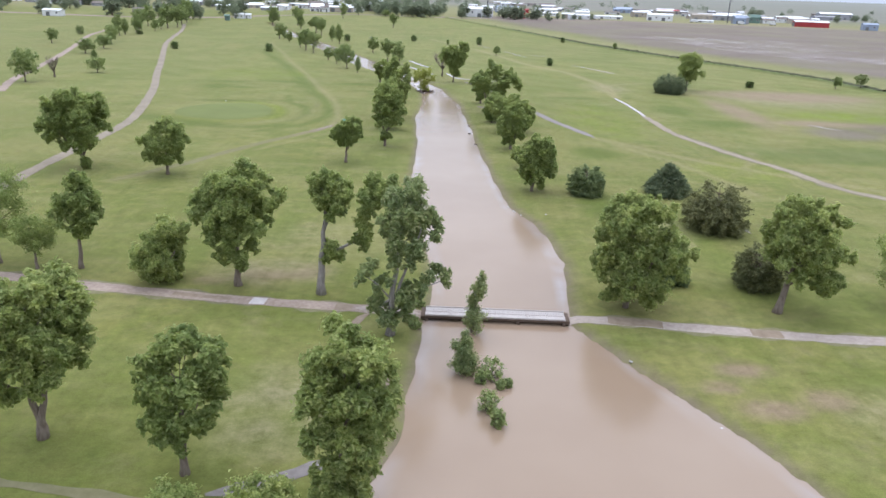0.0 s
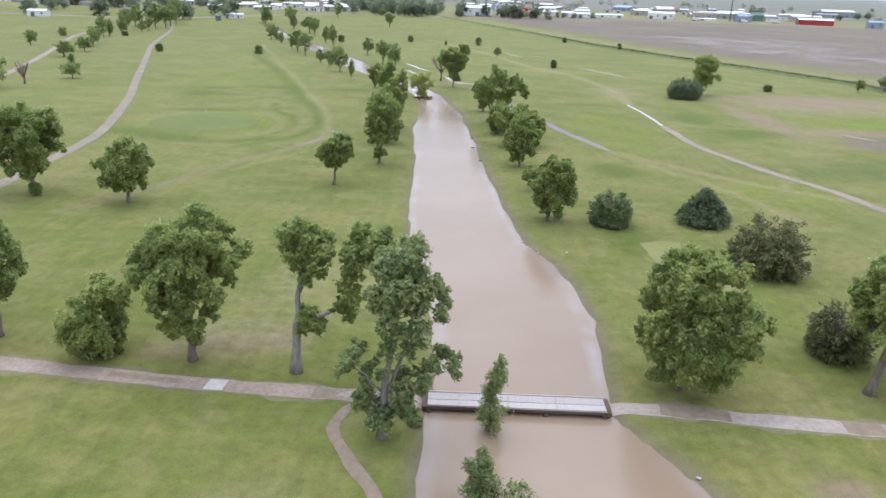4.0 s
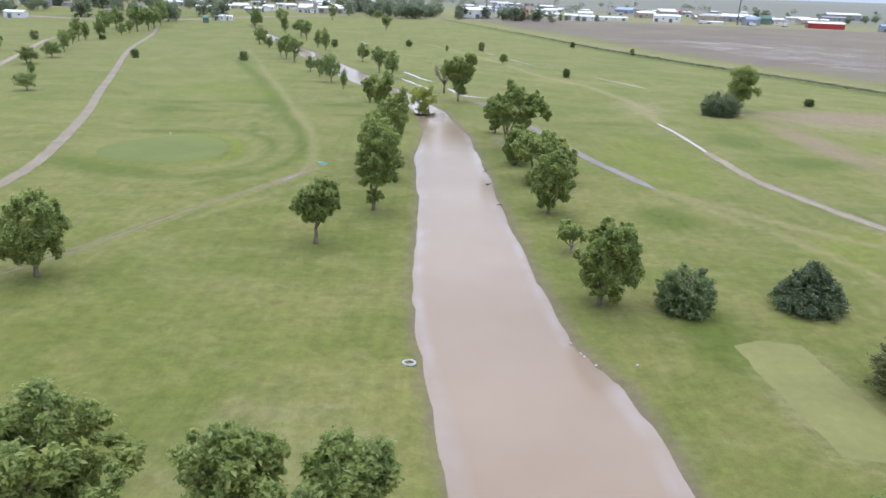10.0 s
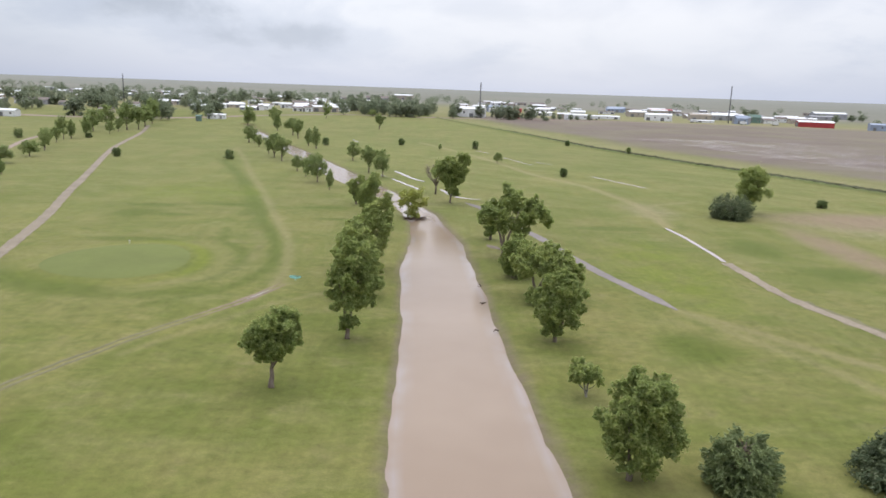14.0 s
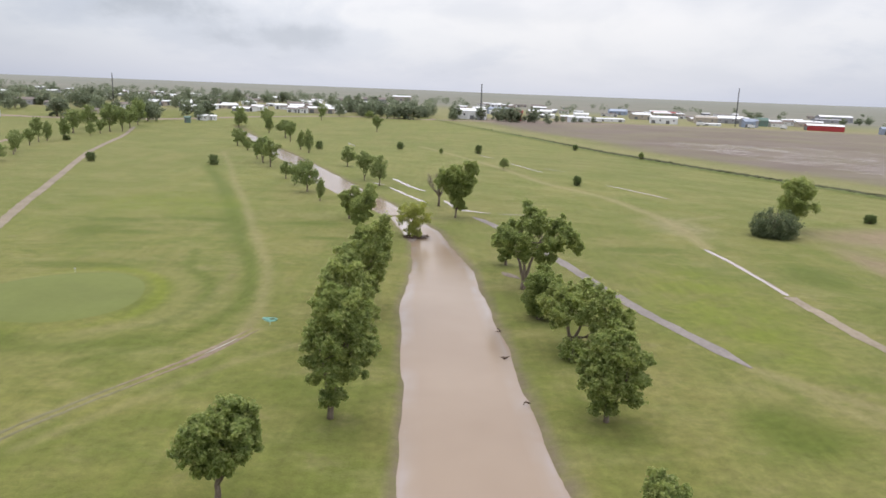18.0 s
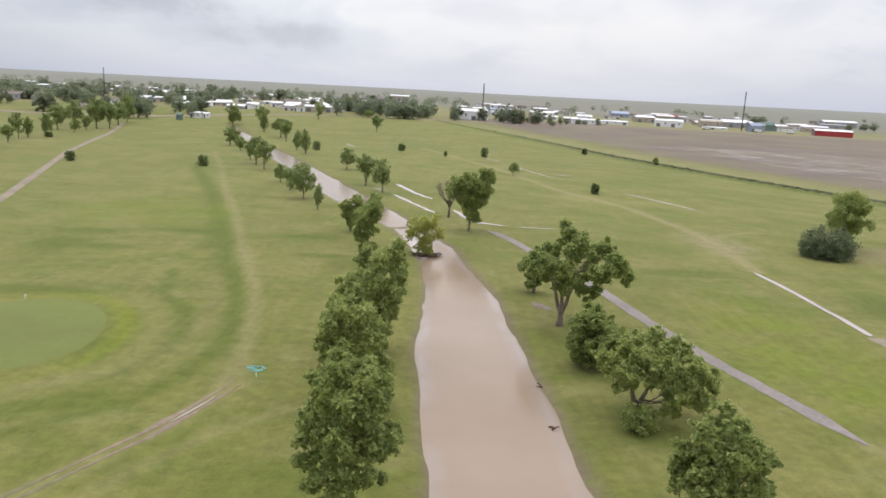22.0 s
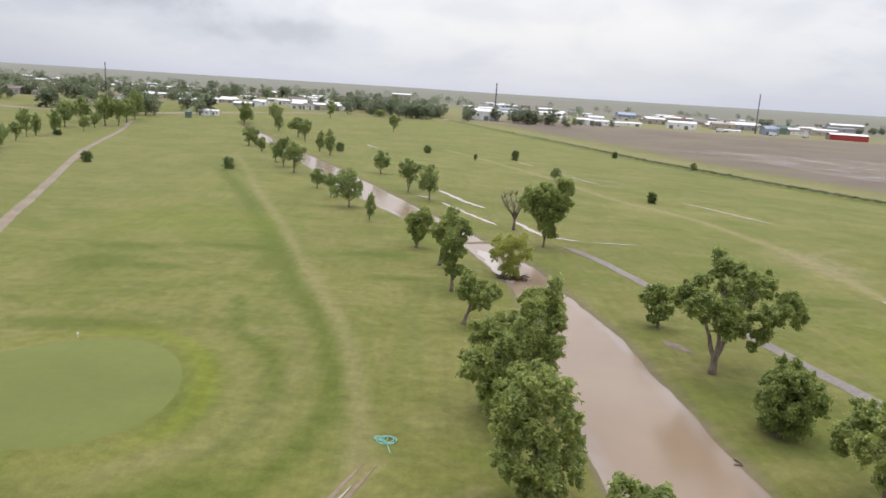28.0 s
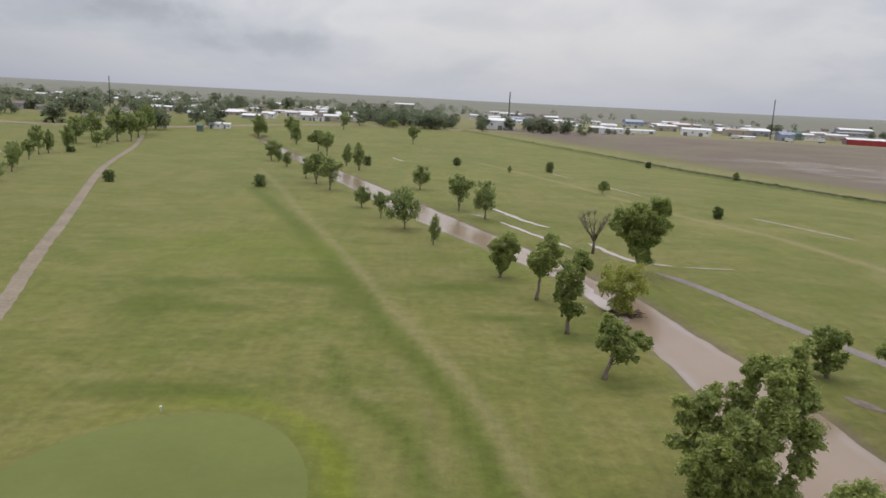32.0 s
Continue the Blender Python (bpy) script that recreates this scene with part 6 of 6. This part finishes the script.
building("shed", TAN, WHITE_ROOF, -69.5, 1488.1, 34.0, 9.4, 16, -6, "tan metal-sided shed with a low roof", "metal shed", 5, 16)
building("shed", WHITE, WHITE_ROOF, 25.2, 752.4, 29.4, 9.1, 16, -10, "white metal-sided shed with a low roof", "metal shed", 4, 18)
building("shed", BLUE, BLUE, 66.8, 920.9, 27.0, 7.6, 14.8, 8, "bluish metal-sided shed with a low roof", "metal shed", 4, 19)
building("shed", TAN, WHITE_ROOF, 93.5, 1413.2, 32.3, 4.9, 16, 0, "tan metal-sided shed with a low roof", "metal shed", 5, 20)
building("shed", WHITE, WHITE_ROOF, 116.7, 962.8, 27.0, 6.0, 14.8, -6, "white metal-sided shed with a low roof", "metal shed", 4, 21)
building("shed", RED, WHITE_ROOF, 67.2, 761.3, 10.5, 6.7, 5.8, 5, "red metal-sided shed with a low roof", "metal shed", 2, 22)
building("gable", TAN, SHINGLE, 156.0, 1280.4, 22.8, 7.2, 12.5, -10, "tan single-storey house with a pitched roof", "house", 3, 23)
silo(124.9, 799.8, 6.7, 6.0)
building("shed", WHITE, WHITE_ROOF, 136.2, 801.6, 14.5, 4.9, 8.0, 0, "white metal-sided shed with a low roof", "metal shed", 2, 25)
building("shed", BLUE, BLUE, 251.9, 1151.8, 24.5, 6.4, 13.5, -6, "bluish metal-sided shed with a low roof", "metal shed", 4, 26)
building("shed", TAN, WHITE_ROOF, 235.1, 965.6, 22.4, 7.3, 12.3, 5, "tan metal-sided shed with a low roof", "metal shed", 3, 27)
building("shed", WHITE, WHITE_ROOF, 228.8, 853.4, 26.7, 7.6, 14.7, -10, "white metal-sided shed with a low roof", "metal shed", 4, 28)
building("shed", TAN, WHITE_ROOF, 305.8, 1123.1, 25.4, 7.0, 14.0, 8, "tan metal-sided shed with a low roof", "metal shed", 4, 29)
building("shed", TAN, WHITE_ROOF, 296.1, 928.4, 18.3, 7.1, 10.1, 0, "tan metal-sided shed with a low roof", "metal shed", 3, 30)
building("shed", GREY, WHITE_ROOF, 336.5, 969.7, 32.7, 7.4, 16, -6, "grey metal-sided shed with a low roof", "metal shed", 5, 31)
building("shed", BLUE, BLUE, 314.8, 848.6, 11.9, 7.6, 6.5, 5, "bluish metal-sided shed with a low roof", "metal shed", 2, 32)
building("gable", DARKGREEN, DARKGREEN, 352.7, 907.1, 12.8, 9.4, 7.0, -10, "green single-storey house with a pitched roof", "house", 2, 33)
building("gable", WHITE, SHINGLE, 369.1, 908.5, 15.3, 5.7, 8.4, 8, "white single-storey house with a pitched roof", "house", 2, 34)
building("gable", WHITE, SHINGLE, 413.3, 974.8, 13.8, 6.8, 7.6, 0, "white single-storey house with a pitched roof", "house", 2, 35)
building("gable", TAN, SHINGLE, 423.3, 944.2, 26.5, 5.9, 14.6, -6, "tan single-storey house with a pitched roof", "house", 4, 36)
building("shed", RED, WHITE_ROOF, 390.6, 844.7, 34.6, 6.7, 16, -14, "long red metal barn with a white roof", "barn", 5, 37)
building("shed", BLUE, BLUE, 437.7, 812.6, 14.8, 7.3, 8.1, -10, "bluish metal-sided shed with a low roof", "metal shed", 2, 38)
silo(121.0, 779.2, 7.5, 6.0)
building("shed", GREY, WHITE_ROOF, 604.0, 1231.6, 51.0, 10.2, 16, 0, "grey metal-sided shed with a low roof", "metal shed", 6, 40)
building("gable", TAN, SHINGLE, -250.7, 626.1, 10.6, 4.2, 5.8, -6, "tan single-storey house with a pitched roof", "house", 2, 41)
building("gable", WHITE, SHINGLE, -265.2, 710.1, 12.2, 4.8, 6.7, 5, "white single-storey house with a pitched roof", "house", 2, 42)
building("gable", GREY, SHINGLE, -321.6, 711.6, 12.2, 3.8, 6.7, -10, "grey single-storey house with a pitched roof", "house", 2, 43)
building("gable", TAN, SHINGLE, -67.2, 1000.4, 21.6, 5.5, 11.9, 8, "tan single-storey house with a pitched roof", "house", 3, 44)
building("gable", TAN, SHINGLE, -155.1, 891.2, 15.5, 5.5, 8.5, 0, "tan single-storey house with a pitched roof", "house", 2, 45)

# more works sheds round the yard
for wall, roof, x, y, w, h, deep, turn, label in [
    (WHITE, WHITE_ROOF, 145, 860, 15.2, 7.0, 8.4, -8, "white metal-sided shed with a low roof"),
    (WHITE, WHITE_ROOF, 170, 843, 28.8, 3.5, 14.0, 4, "long low white metal shed"),
    (TAN, WHITE_ROOF, 121, 806, 11.9, 5.4, 6.6, -12, "tan metal-sided shed with a low roof"),
    (BLUE, BLUE, 268, 1216, 26.1, 7.0, 14.0, 7, "bluish metal-sided shed with a low roof"),
    (TAN, RED, 336, 1212, 33.5, 6.2, 14.0, 0, "tan shed with a rusty red roof"),
    (TAN, TAN, 294, 915, 23.7, 7.9, 13.0, -8, "tan metal-sided shed with a low roof"),
    (TAN, WHITE_ROOF, 376, 1059, 34.5, 7.0, 14.0, 4, "tan metal-sided shed with a low roof"),
    (WHITE, WHITE_ROOF, 279, 856, 18.4, 2.6, 10.1, -12, "long low white metal shed"),
    (GREY, BLUE, 318, 856, 16.2, 8.7, 8.9, 7, "grey shed with a blue metal roof"),
    (GREY, GREY, 392, 998, 17.9, 7.4, 9.8, 0, "grey metal-sided shed with a low roof"),
    (WHITE, WHITE_ROOF, 374, 922, 12.4, 6.9, 6.8, -8, "white metal-sided shed with a low roof"),
    (WHITE, WHITE_ROOF, 422, 992, 19.5, 7.5, 10.7, 4, "white metal-sided shed with a low roof"),
    (WHITE, WHITE_ROOF, 428, 964, 19.1, 6.6, 10.5, -12, "white metal-sided shed with a low roof"),
    (GREY, GREY, 569, 1184, 42.9, 5.6, 14.0, 7, "long grey metal shed"),
    (RED, RED, 87, 953, 16.9, 4.5, 9.3, -8, "red metal-sided shed with a low roof"),
    (TAN, TAN, 96, 872, 11.8, 5.3, 6.5, 4, "tan metal-sided shed with a low roof"),
    (WHITE, WHITE_ROOF, 61, 912, 13.5, 4.9, 7.4, -12, "white metal-sided shed with a low roof"),
    (WHITE, WHITE_ROOF, 109, 863, 17.5, 4.1, 9.6, 7, "white metal-sided shed with a low roof"),
    (TAN, WHITE_ROOF, -116, 985, 20.2, 4.0, 11.1, 0, "tan metal-sided shed with a low roof"),
    (TAN, WHITE_ROOF, -129, 897, 21.9, 3.7, 12.1, -8, "tan metal-sided shed with a low roof"),
    (TAN, TAN, -250, 891, 21.3, 5.0, 11.7, 4, "tan single-storey shed with a low roof"),
    (WHITE, WHITE_ROOF, -238, 800, 16.7, 5.0, 9.2, -12, "white metal-sided shed with a low roof"),
    (WHITE, BLUE, -295, 864, 16.0, 4.9, 8.8, 7, "white house with a grey-blue roof"),
    (WHITE, WHITE_ROOF, -207, 904, 15.0, 3.8, 8.3, 0, "white metal-sided shed with a low roof"),
    (WHITE, WHITE_ROOF, -174, 885, 18.2, 3.0, 10.0, -8, "white metal-sided shed with a low roof"),
]:
    building("shed", wall, roof, x, y, w, h, deep, turn, label, "metal shed", max(2, int(w / 9)), int(abs(x)))


def mast(x, y, h, seed):
    """A slim lattice mast: three legs with zigzag bracing."""
    top = thing("radio_mast", x, y, at(x, y) - 0.1, "slim dark lattice radio mast above the town", "mast")
    wide = 0.55
    feet = [Vector((wide * math.cos(a), wide * math.sin(a), 0)) for a in (0.3, 2.39, 4.49)]
    for f in feet:
        part_mesh("leg", mesh_from("leg", *tube_data([f, f * 0.7 + Vector((0, 0, h))], [0.19, 0.15], 5), STEEL), top)
    bits = []
    n = int(h / 1.6)
    for i in range(n):
        for k in range(3):
            a, b = feet[k].copy(), feet[(k + 1) % 3].copy()
            a.z, b.z = i * h / n, (i + 1) * h / n
            bits.append(tube_data([a * 1.0, b], [0.08, 0.08], 3))
    part_mesh("bracing", mesh_from("bracing", *join_data(bits), STEEL), top)


mast(-318, 820, 28, 1)
mast(35.6, 760, 31.0, 2)
mast(305.4, 859, 39.0, 3)


def truck(x, y, turn, long, label):
    top = thing("truck", x, y, at(x, y), label, "truck", "vehicles parked by the sheds", turn=turn)
    part("cargo_box", box(long * 0.68, 2.5, 2.7, -long * 0.14, 0, 0.9, 0.06), WHITE, top)
    cab = part("cab", box(long * 0.24, 2.4, 2.2, long * 0.34, 0, 0.6, 0.15), WHITE, top)
    part("windscreen", box(0.08, 2.0, 0.8, long * 0.46, 0, 1.8), GLASS, cab)
    for u in (-0.38, -0.2, 0.34):
        for s in (-1, 1):
            bm = bmesh.new()
            bmesh.ops.create_cone(bm, cap_ends=True, segments=14, radius1=0.5, radius2=0.5, depth=0.32, matrix=Matrix.Translation((u * long, s * 1.1, 0.5)) @ Matrix.Rotation(radians(90), 4, "X"))
            part("wheel", bm, RUBBER, top)


truck(262, 838, 10, 9.0, "white box truck parked beside a warehouse")
truck(310, 830, -20, 7.0, "white box truck parked among the sheds")
truck(352, 850, 15, 7.0, "white box truck parked among the sheds")
truck(150, 800, 0, 8.0, "white box truck parked beside a shed")

# ---- the footbridge ----
bridge = thing("cart_bridge", 5.25, 65.95, 0.0, "low wooden cart bridge with weathered grey boards", "bridge", turn=-1.2)
BR_L, BR_W, DECK = 13.5, 2.1, 0.22
for s in (-1, 0, 1):
    part("beam", box(BR_L, 0.22, 0.22, 0, s * 0.95, DECK - 0.24, 0.02), TIMBER, bridge)
for u in (-6.6, -2.2, 2.2, 6.6):
    part("bent", box(0.3, 2.3, 0.8, u, 0, -0.85, 0.03), TIMBER, bridge)
for s in (-1, 1):
    part("kerb", box(BR_L, 0.12, 0.08, 0, s * (BR_W / 2 - 0.07), DECK + 0.05, 0.02), TRIMWOOD, bridge, "pale painted kerb rail")
part("runner", box(BR_L, 0.10, 0.03, 0, -0.05, DECK + 0.05), TRIMWOOD, bridge)
for u in (-4.3, -0.6, 3.1):
    part("batten", box(0.12, BR_W - 0.2, 0.05, u, 0, DECK + 0.05), TRIMWOOD, bridge)
part("sill", box(0.4, BR_W, 0.36, BR_L / 2 + 0.2, 0, -0.15, 0.03), TIMBER, bridge, "dark timber end sill")
part("sill", box(0.4, BR_W, 0.34, -BR_L / 2 - 0.2, 0, -0.15, 0.03), TIMBER, bridge, "dark timber end sill")
plank = box(0.172, BR_W - 0.02, 0.05, 0, 0, 0, 0.008)
plank_mesh = bpy.data.meshes.new("plank")
plank.to_mesh(plank_mesh)
plank.free()
plank_mesh.materials.append(BOARD)
for i in range(75):
    part_mesh("plank", plank_mesh, bridge, m=pose(-BR_L / 2 + 0.09 + i * 0.18, 0, DECK + random.Random(i).uniform(-0.004, 0.004), 0, 0, random.Random(i + 99).uniform(-0.3, 0.3)))


# ---- small things ----
def ring(name, x, y, radius, thick, material, label, category, turns=1, seed=0):
    r = random.Random(seed)
    top = thing(name, x, y, at(x, y) + thick * 0.6, label, category)
    for k in range(turns):
        pts = []
        for j in range(41):
            a = j / 40 * 2 * math.pi
            q = radius * (1 - 0.10 * k) * (1 + r.uniform(-0.02, 0.02))
            pts.append((q * math.cos(a) + 0.12 * k * math.sin(k), q * math.sin(a) * 0.9, thick * k * 0.9))
        part_mesh("coil" if turns > 1 else "rim", mesh_from("coil", *tube_data(pts, [thick] * 41, 7), material, True), top)
    return top


hose = ring("garden_hose", -23.6, 172.9, 0.8, 0.035, HOSE, "coiled turquoise garden hose lying on the grass", "hose", 6, 3)
part_mesh("tail", mesh_from("tail", *tube_data([(0.1, -0.8, 0), (0.25, -1.3, 0), (0.35, -1.8, -0.02), (0.5, -2.3, -0.03)], [0.035] * 4, 6), HOSE, True), hose)
ring("white_tyre", -5.1, 100.3, 0.50, 0.12, DULL_WHITE, "old tyre painted white at the water's edge", "tyre")

r = random.Random(21)
# stone-shaped stand-ins for white specks taken for geese and litter
for x, y in [(9.0, 106.8), (9.4, 105.3), (10.0, 103.5), (10.2, 102.9), (10.9, 101.2), (14.4, 101.0), (16.6, 57.6), (21.2, 47.9), (-5.6, 64.4)]:
    bm = bmesh.new()
    bmesh.ops.create_icosphere(bm, subdivisions=2, radius=0.12)
    for v in bm.verts:
        v.co *= r.uniform(0.8, 1.2)
        v.co.z *= 0.6
        v.co.x *= 1.4
    me = bpy.data.meshes.new("pale_stone")
    bm.to_mesh(me)
    bm.free()
    me.materials.append(DULL_WHITE)
    ob = new("pale_stone", me)
    ob.matrix_basis = pose(x, y, at(x, y) + 0.06, 0, 0, r.uniform(0, 180))
    tagged(ob, "small whitish lump standing for a pale speck on the muddy bank", "stone", "pale stones on the bank")

flag = thing("golf_flag", -57.2, 192.4, at(-57.2, 192.4), "thin white golf flagstick at the back of the green", "flagstick")
part_mesh("pole", mesh_from("pole", *tube_data([(0, 0, -0.1), (0, 0, 0.5)], [0.03, 0.03], 6), WHITE), flag)
bm = bmesh.new()
bmesh.ops.create_uvsphere(bm, u_segments=12, v_segments=8, radius=0.13, matrix=Matrix.Translation((0, 0, 0.55)))
part("ball", bm, WHITE, flag, "white ball top")
